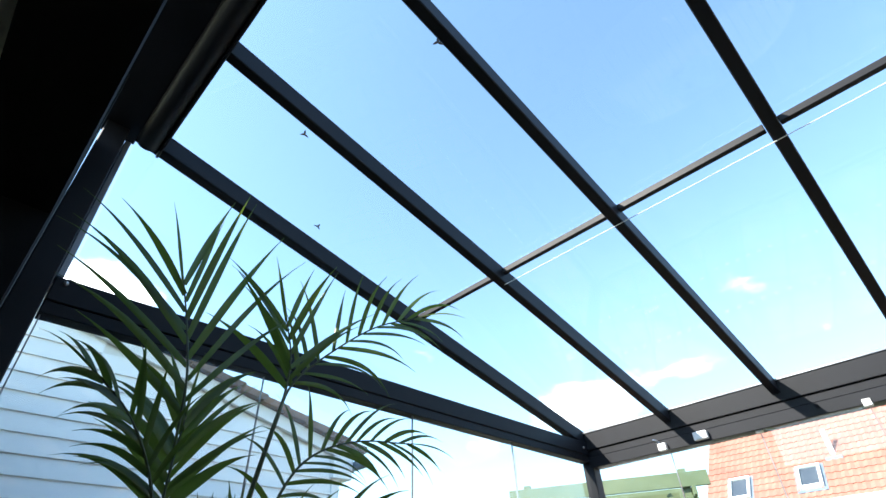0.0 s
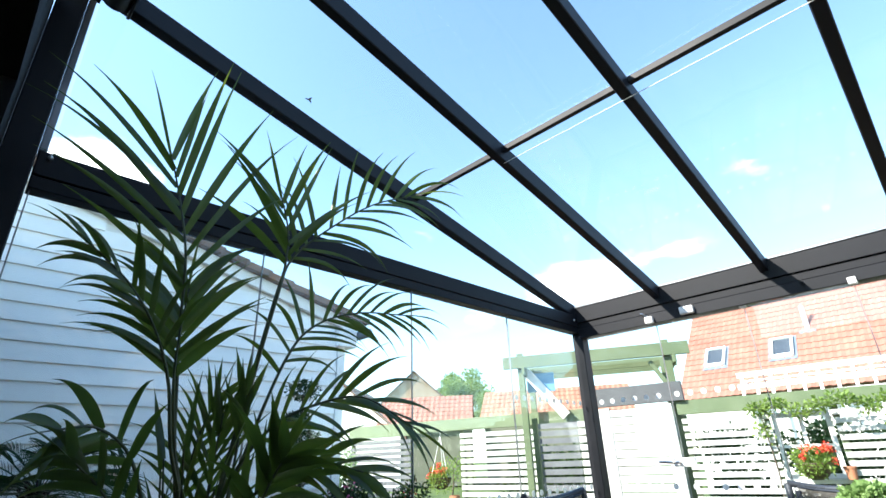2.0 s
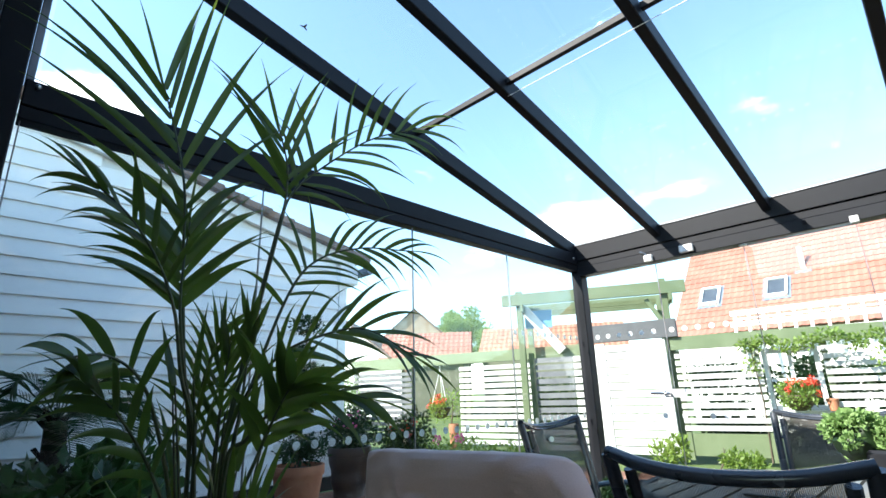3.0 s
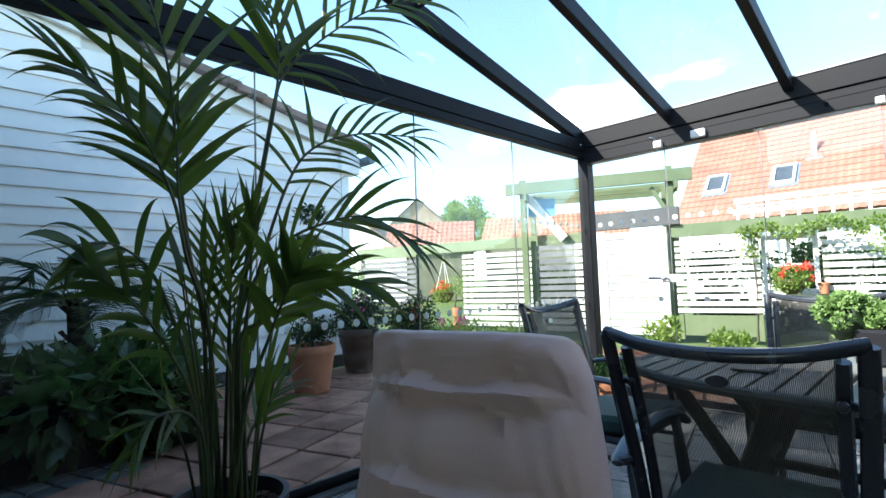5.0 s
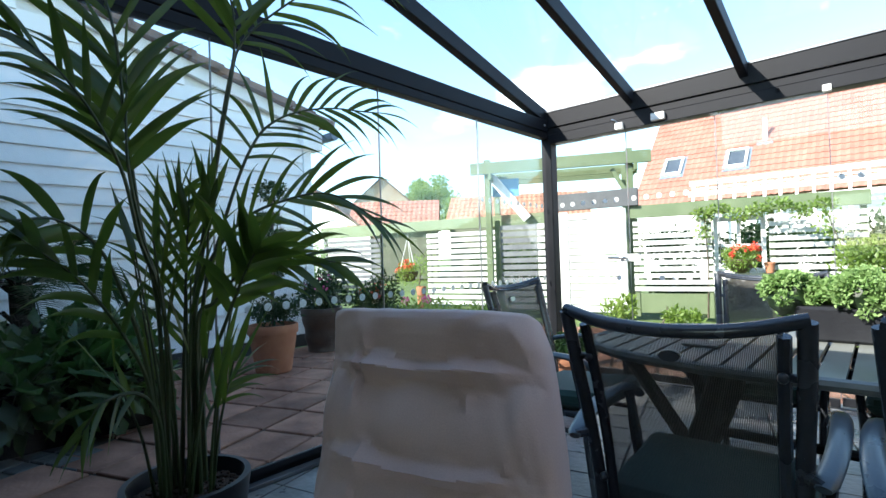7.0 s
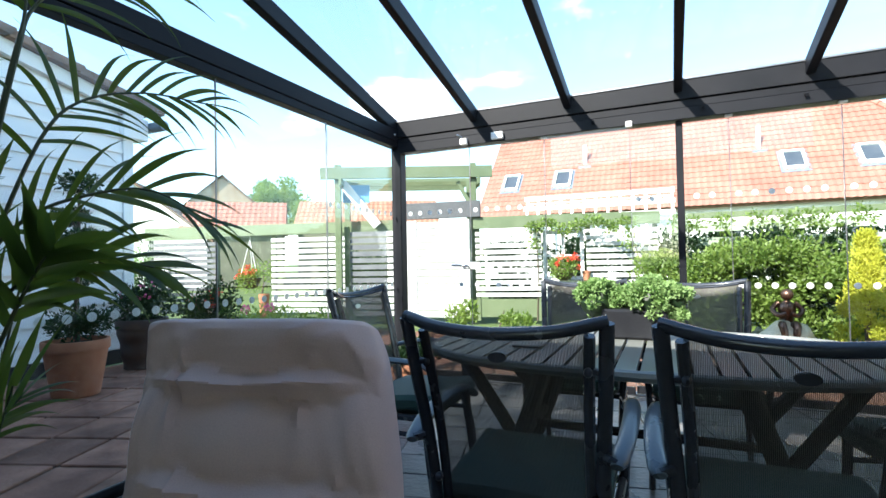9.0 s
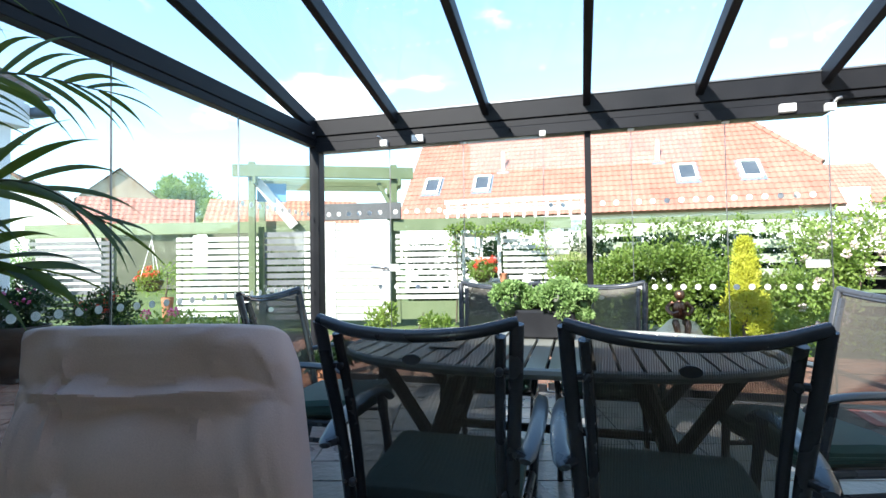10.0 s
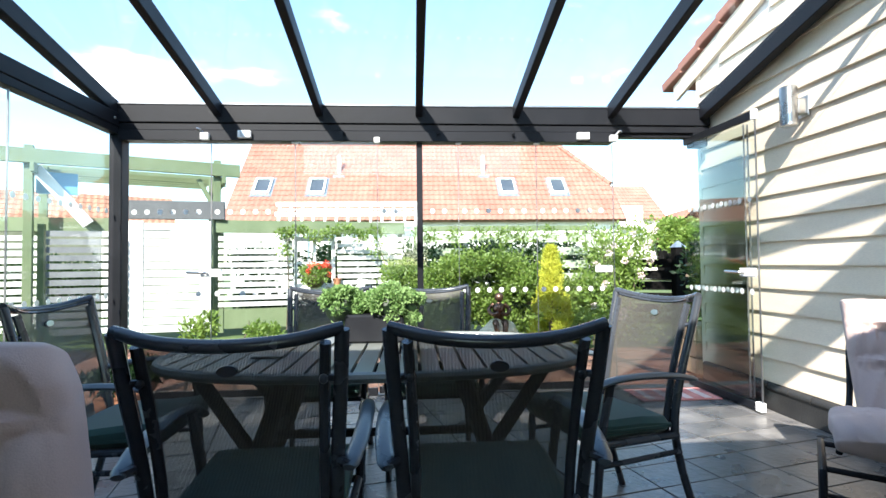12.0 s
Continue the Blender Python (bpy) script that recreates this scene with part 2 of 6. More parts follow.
M_PALM = surface("palm_leaf", (0.014, 0.034, 0.008), (0.04, 0.08, 0.018), 4, 0.38, 0, 120, 0.05, 0.4, trans=(0.16, 0.24, 0.03))
M_STALK = surface("palm_stalk", (0.022, 0.038, 0.01), (0.045, 0.06, 0.02), 6, 0.5, 0, 120, 0.1)
M_LEAF = surface("garden_leaf", (0.10, 0.165, 0.03), (0.19, 0.27, 0.06), 3, 0.5, 0, 40, 0.1, 0.15, trans=(0.28, 0.42, 0.07))
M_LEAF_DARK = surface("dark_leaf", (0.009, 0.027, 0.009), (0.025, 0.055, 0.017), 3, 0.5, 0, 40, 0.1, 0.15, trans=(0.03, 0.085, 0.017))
M_LIME = surface("yellow_conifer_spray", (0.42, 0.44, 0.04), (0.56, 0.56, 0.08), 3, 0.7, 0, 60, 0.2, trans=(0.6, 0.6, 0.06))
M_BUSH = surface("bright_green_tuft", (0.15, 0.27, 0.08), (0.25, 0.38, 0.15), 9, 0.65, 0, 90, 0.2, trans=(0.22, 0.38, 0.1))
M_FLOWER_RED = surface("red_petal", (0.62, 0.05, 0.03), (0.78, 0.12, 0.06), 9, 0.6, bump=0)
M_FLOWER_PINK = surface("pink_petal", (0.65, 0.08, 0.26), (0.78, 0.2, 0.38), 9, 0.6, bump=0)
M_FLOWER_PALE = surface("pale_rose_petal", (0.55, 0.42, 0.40), (0.66, 0.56, 0.52), 9, 0.6, bump=0)
M_BARK = surface("bark", (0.06, 0.045, 0.03), (0.12, 0.09, 0.065), 9, 0.9, 0, 50, 0.6)
M_ROOMWALL = surface("room_wall_paint", (0.42, 0.40, 0.38), (0.48, 0.46, 0.44), 2, 0.85)
M_LEAD = surface("blue_grey_gutter", (0.13, 0.17, 0.22), (0.19, 0.23, 0.28), 5, 0.5, 0.2)
M_SKYGLASS = surface("rooflight_glass", (0.05, 0.062, 0.08), (0.07, 0.082, 0.10), 2, 0.12, bump=0, rvar=0.02)
# near-black colour puts the deep shade of the house wall into the material
M_DEEPSHADE = surface("deep_shade_black", (0.003, 0.003, 0.0035), (0.006, 0.006, 0.0065), 3, 0.8, spec=0.1)
# fence paint darkened to grey, standing in for shade on the slats
M_SLAT_SHADED = surface("shaded_fence_paint", (0.10, 0.105, 0.118), (0.15, 0.155, 0.17), 3, 0.7, 0, 60, 0.15, 0.06)
M_GREYWALL = surface("olive_grey_render", (0.10, 0.105, 0.075), (0.15, 0.15, 0.11), 1.2, 0.9, 0, 20, 0.3)
M_BLUE = surface("blue_painted_board", (0.06, 0.20, 0.38), (0.09, 0.26, 0.46), 4, 0.6)
M_LINTEL = surface("grey_lintel_paint", (0.055, 0.058, 0.064), (0.085, 0.088, 0.094), 4, 0.7)


# ---- mesh helpers ----
def box(bm, x0, x1, y0, y1, z0, z1, bevel=0.0, m=None):
    r = bmesh.ops.create_cube(bm, size=1.0)
    vs = r["verts"]
    bmesh.ops.scale(bm, vec=(abs(x1 - x0), abs(y1 - y0), abs(z1 - z0)), verts=vs)
    bmesh.ops.translate(bm, vec=((x0 + x1) / 2, (y0 + y1) / 2, (z0 + z1) / 2), verts=vs)
    if bevel:
        es = list({e for v in vs for e in v.link_edges})
        res = bmesh.ops.bevel(bm, geom=es, offset=bevel, segments=1, affect="EDGES")
        vs = list({v for f in res["faces"] for v in f.verts} | {v for v in vs if v.is_valid})
    if m is not None:
        bmesh.ops.transform(bm, matrix=m, verts=vs)
    return vs


def bar(bm, p, q, w, h, bevel=0.0, up=(0, 0, 1)):
    """A rectangular bar of width w and height h whose axis runs from p to q."""
    p, q = Vector(p), Vector(q)
    d = (q - p)
    n = d.length
    d.normalize()
    side = d.cross(Vector(up)).normalized()
    u = side.cross(d)
    m = Matrix((side, d, u)).transposed().to_4x4()
    m.translation = (p + q) / 2
    return box(bm, -w / 2, w / 2, -n / 2, n / 2, -h / 2, h / 2, bevel, m)


def sweep(bm, pts, radii, n=8, flat=1.0, closed_ends=True):
    """A tube along points, with a radius at each; flat squeezes it along its local second axis."""
    pts = [Vector(p) for p in pts]
    if not isinstance(radii, (list, tuple)):
        radii = [radii] * len(pts)
    rings = []
    ref = Vector((0, 0, 1))
    d0 = (pts[1] - pts[0]).normalized()
    if abs(d0.dot(ref)) > 0.9:
        ref = Vector((0, 1, 0))
    side = d0.cross(ref).normalized()
    for i, p in enumerate(pts):
        a, b = pts[max(0, i - 1)], pts[min(len(pts) - 1, i + 1)]
        d = (b - a).normalized()
        side = (side - d * side.dot(d)).normalized()
        u = side.cross(d)
        rings.append([bm.verts.new(p + (side * math.cos(k * 2 * math.pi / n) + u * math.sin(k * 2 * math.pi / n) * flat) * radii[i]) for k in range(n)])
    for r, s in zip(rings, rings[1:]):
        for k in range(n):
            bm.faces.new((r[k], r[(k + 1) % n], s[(k + 1) % n], s[k]))
    if closed_ends:
        bm.faces.new(rings[0][::-1])
        bm.faces.new(rings[-1])


def lathe(bm, profile, n=32, cx=0.0, cy=0.0):
    """A turned body from (radius, height) pairs."""
    rings = []
    for r, z in profile:
        rings.append([bm.verts.new((cx + r * math.cos(k * 2 * math.pi / n), cy + r * math.sin(k * 2 * math.pi / n), z)) for k in range(n)])
    for r, s in zip(rings, rings[1:]):
        for k in range(n):
            bm.faces.new((r[k], r[(k + 1) % n], s[(k + 1) % n], s[k]))
    bm.faces.new(rings[0][::-1])
    bm.faces.new(rings[-1])


def smooth_curve(pts, n=12):
    """Points along a Catmull-Rom curve."""
    pts = [Vector(p) for p in pts]
    ext = [pts[0] * 2 - pts[1]] + pts + [pts[-1] * 2 - pts[-2]]
    out = []
    for i in range(1, len(ext) - 2):
        a, b, c, d = ext[i - 1:i + 3]
        for k in range(n):
            t = k / n
            out.append(0.5 * ((2 * b) + (c - a) * t + (2 * a - 5 * b + 4 * c - d) * t * t + (3 * b - a - 3 * c + d) * t ** 3))
    out.append(pts[-1])
    return out


def finish(bm, name, material, smooth=False):
    bmesh.ops.recalc_face_normals(bm, faces=bm.faces[:])
    me = bpy.data.meshes.new(name)
    bm.to_mesh(me)
    bm.free()
    me.materials.append(material)
    if smooth:
        me.polygons.foreach_set("use_smooth", [True] * len(me.polygons))
        me.set_sharp_from_angle(angle=radians(40))
    return me


def part(name, bm, material, parent, label="", smooth=False):
    ob = new(name, finish(bm, name, material, smooth))
    ob.parent = parent
    if label:
        tagged(ob, label)
    return ob


def piece(name, me, parent, m):
    ob = new(name, me)
    ob.parent = parent
    ob.matrix_basis = m
    return ob


def thing(name, label, category, m=None, group="", kind=""):
    ob = new(name)
    ob.empty_display_size = 0.1
    if m is not None:
        ob.matrix_basis = m
    return tagged(ob, label, category, group, kind)


def B():
    return bmesh.new()


def one_box(name, dims, material, parent, label="", bevel=0.0):
    bm = B()
    box(bm, *dims, bevel)
    return part(name, bm, material, parent, label)


# ---- ground, paving and floor ----
def ground_sheet():
    bm = B()
    n = 24
    pts = [-400 + 800 * i / n for i in range(n + 1)]
    grid = [[bm.verts.new((x, y, -0.07)) for x in pts] for y in pts]
    for j in range(n):
        for i in range(n):
            bm.faces.new((grid[j][i], grid[j][i + 1], grid[j + 1][i + 1], grid[j + 1][i]))
    ob = new("ground", finish(bm, "ground", M_GRASS))
    tagged(ob, "short green lawn reaching out beyond the garden", "ground", kind="structure")


ground_sheet()

SILL_Y = 4.6
ROOF_K = (3.35 - 2.40) / 4.0


def roof_z(y):
    return 2.40 + (4.6 - y) * ROOF_K


# house behind the camera, with a wide open doorway
def house_wall():
    w = thing("wall_house", "house wall coloured near-black for shade, with a wide open doorway", "wall", kind="structure")
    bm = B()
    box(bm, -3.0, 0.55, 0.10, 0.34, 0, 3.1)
    part("wall_panel", bm, M_DEEPSHADE, w)
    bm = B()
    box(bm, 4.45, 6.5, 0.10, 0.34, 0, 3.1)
    # lintel top is set by where sunlight should clear it
    part("wall_panel", bm, M_DEEPSHADE, w)
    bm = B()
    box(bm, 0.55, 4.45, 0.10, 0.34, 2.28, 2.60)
    part("lintel", bm, M_DEEPSHADE, w)
    # unseen room, added; its back opening sets the fill light from behind
    r = thing("room_shell", "unseen room behind the open doorway, added to set the fill light", "room", kind="structure")
    for nm, d in (("wall_back", (-3.0, 1.6, -4.2, -4.0, 0, 2.42)), ("wall_back", (2.8, 6.5, -4.2, -4.0, 0, 2.42)), ("wall_back", (1.6, 2.8, -4.2, -4.0, 2.1, 2.42)), ("wall_side", (-3.2, -3.0, -4.0, 0.10, 0, 2.42)),
                  ("wall_side", (6.5, 6.7, -4.0, 0.10, 0, 2.42))):
        one_box(nm, d, M_ROOMWALL, r)
    ce = new("ceiling", finish_box((-3.2, 6.7, -4.2, 0.095, 2.42, 2.49), "ceiling", M_ROOMWALL))
    tagged(ce, "plain painted ceiling of the room", "ceiling", kind="structure")
    # low flat roof of the house over the room, unseen, low enough for sun to pass
    rf = thing("roof_house", "unseen low flat roof above the doorway, kept clear of the sun", "roof", kind="structure")
    one_box("roof_slab", (-3.3, 6.8, -4.3, 0.095, 2.495, 2.53), M_DEEPSHADE, rf)


def finish_box(d, name, material):
    bm = B()
    box(bm, *d)
    return finish(bm, name, material)


house_wall()


# ---- veranda frame ----
BAY = 0.82
VX1 = 4.92


def veranda():
    v = thing("veranda_frame", "anthracite aluminium veranda frame with glazed roof", "veranda", kind="structure")
    # front gutter beam with its stepped inner face
    bm = B()
    box(bm, -0.06, VX1 + 0.06, 4.56, 4.74, 2.255, 2.405, 0.004)
    part("gutter_beam", bm, M_ALU, v)
    bm = B()
    box(bm, -0.06, VX1 + 0.06, 4.575, 4.70, 2.195, 2.2505, 0.003)
    part("gutter_rail", bm, M_ALU, v)
    bm = B()
    box(bm, 0.05, 4.12, 4.555, 4.68, 2.105, 2.19, 0.003)
    part("slide_track", bm, M_ALU, v)
    bm = B()
    box(bm, 4.125, VX1, 4.60, 4.68, 2.16, 2.192, 0.002)
    part("slide_track", bm, M_ALU, v)
    bm = B()
    box(bm, 0.0, VX1, 4.552, 4.5585, 2.400, 2.412)
    part("gutter_lip", bm, M_ALU_GREY, v)
    # end rafters and inner rafters
    for i in range(7):
        x = i * BAY
        bm = B()
        p = Vector((x, 0.50, roof_z(0.50) - 0.045))
        q = Vector((x, 4.60, roof_z(4.60) - 0.045))
        w = 0.075 if i in (0, 6) else 0.058
        bar(bm, p, q, w, 0.105, 0.005)
        part("rafter", bm, M_ALU, v)
        bm = B()
        bar(bm, p + Vector((0, 0.04, 0.066)), q + Vector((0, 0.03, 0.066)), w * 0.55, 0.018, 0.003)
        part("glazing_cap", bm, M_ALU, v)
    # cross bar between the rafters
    for i in range(6):
        bm = B()
        y = 2.535
        box(bm, i * BAY + 0.032, (i + 1) * BAY - 0.032, y - 0.016, y + 0.016, roof_z(y) - 0.045, roof_z(y) - 0.005, 0.003)
        part("cross_bar", bm, M_ALU, v)
    # wall plate at the house with a round cover profile
    bm = B()
    box(bm, -0.04, VX1 + 0.04, 0.40, 0.50, 3.27, 3.48, 0.006)
    part("wall_plate", bm, M_ALU, v)
    # added flange that blocks the bright sky gap between plate and lintel
    one_box("plate_flange", (-0.04, VX1 + 0.04, 0.27, 0.50, 3.252, 3.268), M_ALU, v)
    bm = B()
    sweep(bm, [(0.02, 0.555, 3.265), (VX1, 0.555, 3.265)], 0.062, 20)
    part("blind_roll", bm, M_ALU, v, "black rolled-up sun blind housing", True)
    bm = B()
    box(bm, -0.02, VX1 + 0.02, 0.615, 0.63, 3.22, 3.36, 0.003)
    part("cover_strip", bm, M_ALU, v)
    # posts
    for x, y, z1, w in ((0.02, 4.62, 2.20, 0.10), (0.0, 0.40, 3.265, 0.115)):
        bm = B()
        box(bm, x - w / 2, x + w / 2, y - 0.055, y + 0.055, 0, z1, 0.005)
        part("post", bm, M_ALU, v)
    # pale strip stands in for light catching the edge of the rear post
    one_box("edge_profile", (-0.04, 0.04, 0.4575, 0.485, 2.33, 3.19), M_ALU_GREY, v, "pale strip standing in for the lit post edge", 0.003)
    bm = B()
    box(bm, 2.436, 2.486, 4.605, 4.655, 0, 2.104, 0.003)
    part("mullion", bm, M_ALU, v)
    bm = B()
    box(bm, 4.83, 4.955, 4.565, 4.68, 2.08, 2.193, 0.003)
    part("end_bracket", bm, M_ALU, v)
    # side beam and rails on the long glazed side
    bm = B()
    box(bm, -0.05, 0.05, 0.46, 4.56, 2.215, 2.325, 0.004)
    part("side_beam", bm, M_ALU, v)
    bm = B()
    box(bm, -0.035, 0.045, 0.46, 4.56, 2.155, 2.211, 0.003)
    part("side_rail", bm, M_ALU, v)
    bm = B()
    box(bm, -0.05, 0.012, 0.46, 4.56, -0.02, 0.05, 0.004)
    part("sill", bm, M_ALU, v)
    for k in range(3):
        bm = B()
        box(bm, 0.016 + k * 0.018, 0.026 + k * 0.018, 0.46, 4.56, 0.0, 0.018)
        part("floor_rail", bm, M_ALU_GREY, v)
    bm = B()
    box(bm, 0.07, 4.95, 4.60, 4.70, -0.02, 0.014, 0.003)
    part("threshold", bm, M_ALU_GREY, v)
    # wedge of glass above the side beam
    bm = B()
    a = [bm.verts.new(p) for p in ((-0.006, 0.50, 2.327), (-0.006, 4.50, 2.327), (-0.006, 0.50, roof_z(0.5) - 0.10), (-0.006, 4.50, 2.335))]
    b = [bm.verts.new((0.002, q.co.y, q.co.z)) for q in a]
    bm.faces.new((a[0], a[1], a[3], a[2]))
    bm.faces.new((b[0], b[2], b[3], b[1]))
    part("wedge_pane", bm, M_GLASS, v)
    # roof panes
    for i in range(6):
        for y0, y1 in ((0.52, 2.53), (2.54, 4.60)):
            bm = B()
            x0, x1 = i * BAY + 0.02, (i + 1) * BAY - 0.02
            q = [bm.verts.new((x, y, roof_z(y) + 0.010 + dz)) for dz in (0, 0.008) for x, y in ((x0, y0), (x1, y0), (x1, y1), (x0, y1))]
            bm.faces.new(q[:4])
            bm.faces.new(q[4:])
            for k in range(4):
                bm.faces.new((q[k], q[(k + 1) % 4], q[4 + (k + 1) % 4], q[4 + k]))
            part("roof_pane", bm, M_ROOFGLASS, v)
    bm = B()
    sweep(bm, [(0.84, 2.545, 2.778), (4.88, 2.545, 2.778)], 0.0022, 6)
    part("tension_wire", bm, M_WHITEPLASTIC, v, "thin pale wire under the rafters")
    for x, y, z in ((0.02, 4.563, 2.29), (0.052, 4.50, 2.27), (0.056, 0.50, 2.30)):
        bm = B()
        bmesh.ops.create_uvsphere(bm, u_segments=8, v_segments=6, radius=0.011)
        bmesh.ops.translate(bm, vec=(x, y, z), verts=bm.verts)
        part("screw_head", bm, M_STEEL, v)
    return v


veranda()


def dot_mesh():
    bm = B()
    bmesh.ops.create_circle(bm, cap_ends=True, segments=18, radius=0.0215)
    bmesh.ops.rotate(bm, cent=(0, 0, 0), matrix=Matrix.Rotation(radians(90), 3, "X"), verts=bm.verts)
    r = bmesh.ops.extrude_face_region(bm, geom=bm.faces[:])
    bmesh.ops.translate(bm, vec=(0, 0.001, 0), verts=[e for e in r["geom"] if isinstance(e, bmesh.types.BMVert)])
    return finish(bm, "dot", M_DOT)


DOT = dot_mesh()


def glass_panel(wall, m, width, label, offset=0.05, height=2.10, clip=False, rows=(0.86, 1.53)):
    """A frameless sliding glass leaf: pane, bottom rail, edge strip and two rows of white dots. Local x along the pane."""
    g = new("glass_panel")
    g.parent = wall
    g.matrix_basis = m
    tagged(g, label)
    one_box("pane", (0.003, width - 0.003, -0.004, 0.004, 0.075, height), M_GLASS, g)
    one_box("bottom_rail", (0.004, width - 0.004, -0.012, 0.012, 0.018, 0.074), M_ALU, g, bevel=0.003)
    one_box("edge_strip", (width - 0.0025, width + 0.0025, -0.006, 0.006, 0.08, height), M_ALU_GREY, g)
    n = int((width - offset) / 0.102) + 1
    for z in rows:
        for k in range(n):
            x = offset + k * 0.102
            if x < width - 0.02:
                piece("dot", DOT, g, Matrix.Translation((x, -0.0062, z)))
    if clip:
        one_box("head_clip", (width - 0.024, width + 0.024, -0.045, -0.008, 2.090, 2.135), M_WHITEPLASTIC, g, "white plastic head clip", 0.004)
    return g


def lever_handle(parent, x, z, way=-1):
    one_box("lock_plate", (x, x + 0.17, -0.016, -0.0066, z - 0.032, z + 0.032), M_WHITEPLASTIC, parent, "pale lock plate", 0.006)
    bm = B()
    sweep(bm, smooth_curve([(x + 0.05, -0.016, z), (x + 0.05, -0.05, z), (x + 0.02, -0.062, z + 0.002), (x - 0.09, -0.062, z + 0.006)], 5), 0.011, 8)
    part("lever", bm, M_STEEL, parent, "satin steel lever", True)


def front_glass():
    w = thing("glass_wall_front", "frameless sliding glass front with rows of white dots", "glass wall", kind="structure")
    xs = (0.09, 0.75, 1.43, 2.11, 2.79, 3.46, 4.13)
    for i in range(6):
        g = glass_panel(w, Matrix.Translation((xs[i], 4.625 if i != 2 else 4.58, 0)), xs[i + 1] - xs[i], "frameless clear glass leaf with rows of white dots", 0.05, clip=i not in (0, 5))
        if i == 0:
            lever_handle(g, 0.58, 1.03)
        if i == 5:
            one_box("lock_plate", (0.50, 0.65, -0.016, -0.0066, 1.0, 1.06), M_WHITEPLASTIC, g, "pale lock plate", 0.006)
    # leaf folded back beside the clad wall
    m = Matrix.Translation((4.80, 4.66, 0)) @ Matrix.Rotation(radians(-87), 4, "Z")
    g = glass_panel(w, m, 0.84, "glass door leaf folded open against the wall", 0.06)
    one_box("top_rail", (0.0, 0.84, -0.014, 0.014, 2.102, 2.16), M_ALU, g, bevel=0.003)
    one_box("end_cap", (0.815, 0.85, -0.018, 0.018, 2.095, 2.168), M_WHITEPLASTIC, g, "white end cap", 0.003)
    one_box("foot_cap", (0.79, 0.85, -0.02, 0.02, 0.016, 0.082), M_WHITEPLASTIC, g, "white foot cap", 0.004)
    lever_handle(g, 0.66, 1.0)
    for dx in (0.045, 0.075):
        m = Matrix.Translation((4.80 + dx, 4.66, 0)) @ Matrix.Rotation(radians(-88), 4, "Z")
        glass_panel(w, m, 0.68, "glass leaf stacked behind the open door leaf", 0.06)


front_glass()


def side_glass():
    w = thing("glass_wall_side", "frameless glass side with rows of white dots", "glass wall", kind="structure")
    ys = (0.47, 1.47, 2.50, 3.53, 4.55)
    for i in range(4):
        m = Matrix.Translation((0.0 if i % 2 else 0.014, ys[i + 1], 0)) @ Matrix.Rotation(radians(-90), 4, "Z")
        glass_panel(w, m, ys[i + 1] - ys[i], "wide frameless side glass leaf with white dots", 0.05, 2.16, False, ((), (0.86,), (0.86,), (0.86, 1.53))[i])


side_glass()


def gutter_locks():
    for x, w in ((1.045, 0.105), (3.845, 0.105)):
        t = thing("lock_box", "small white lock box under the gutter beam", "lock", Matrix.Translation((x, 4.55, 2.15)), "white lock boxes")
        one_box("case", (-w / 2, w / 2, -0.035, 0.004, -0.03, 0.03), M_WHITEPLASTIC, t, bevel=0.005)
    for x, s in ((0.735, 1), (4.11, -1)):
        t = thing("door_catch", "white door catch with a turned knob", "lock", Matrix.Translation((x, 4.55, 2.15)), "door catches")
        one_box("catch_body", (-0.035, 0.03, -0.035, 0.004, -0.045, 0.01), M_WHITEPLASTIC, t, bevel=0.004)
        bm = B()
        sweep(bm, [(-0.02 * s, -0.02, 0.012), (-0.04 * s, -0.028, 0.035), (-0.062 * s, -0.03, 0.042)], 0.012, 8)
        part("knob", bm, M_STEEL, t, "", True)
    for x in (1.84, 2.62, 3.25):
        bm = B()
        sweep(bm, [(x, 4.554, 2.168), (x, 4.528, 2.16)], 0.013, 8)
        ob = new("stop_peg", finish(bm, "stop_peg", M_ALU, True))
        tagged(ob, "small black stop peg on the track", "stop peg", "track pegs")


gutter_locks()


# ---- clad neighbouring buildings ----
def board_mesh(length, expo=0.17, lap=0.028, name="board", material=None):
    """One lapped board: thick lower lip, thin upper edge. Local x along, y outward, z up."""
    bm = B()
    prof = ((0.0, 0.0), (lap, 0.0), (lap, 0.012), (0.006, expo + 0.012), (0.0, expo + 0.012))
    a = [bm.verts.new((0, y, z)) for y, z in prof]
    b = [bm.verts.new((length, y, z)) for y, z in prof]
    for k in range(5):
        bm.faces.new((a[k], a[(k + 1) % 5], b[(k + 1) % 5], b[k]))
    bm.faces.new(a)
    bm.faces.new(b[::-1])
    return finish(bm, name, material)


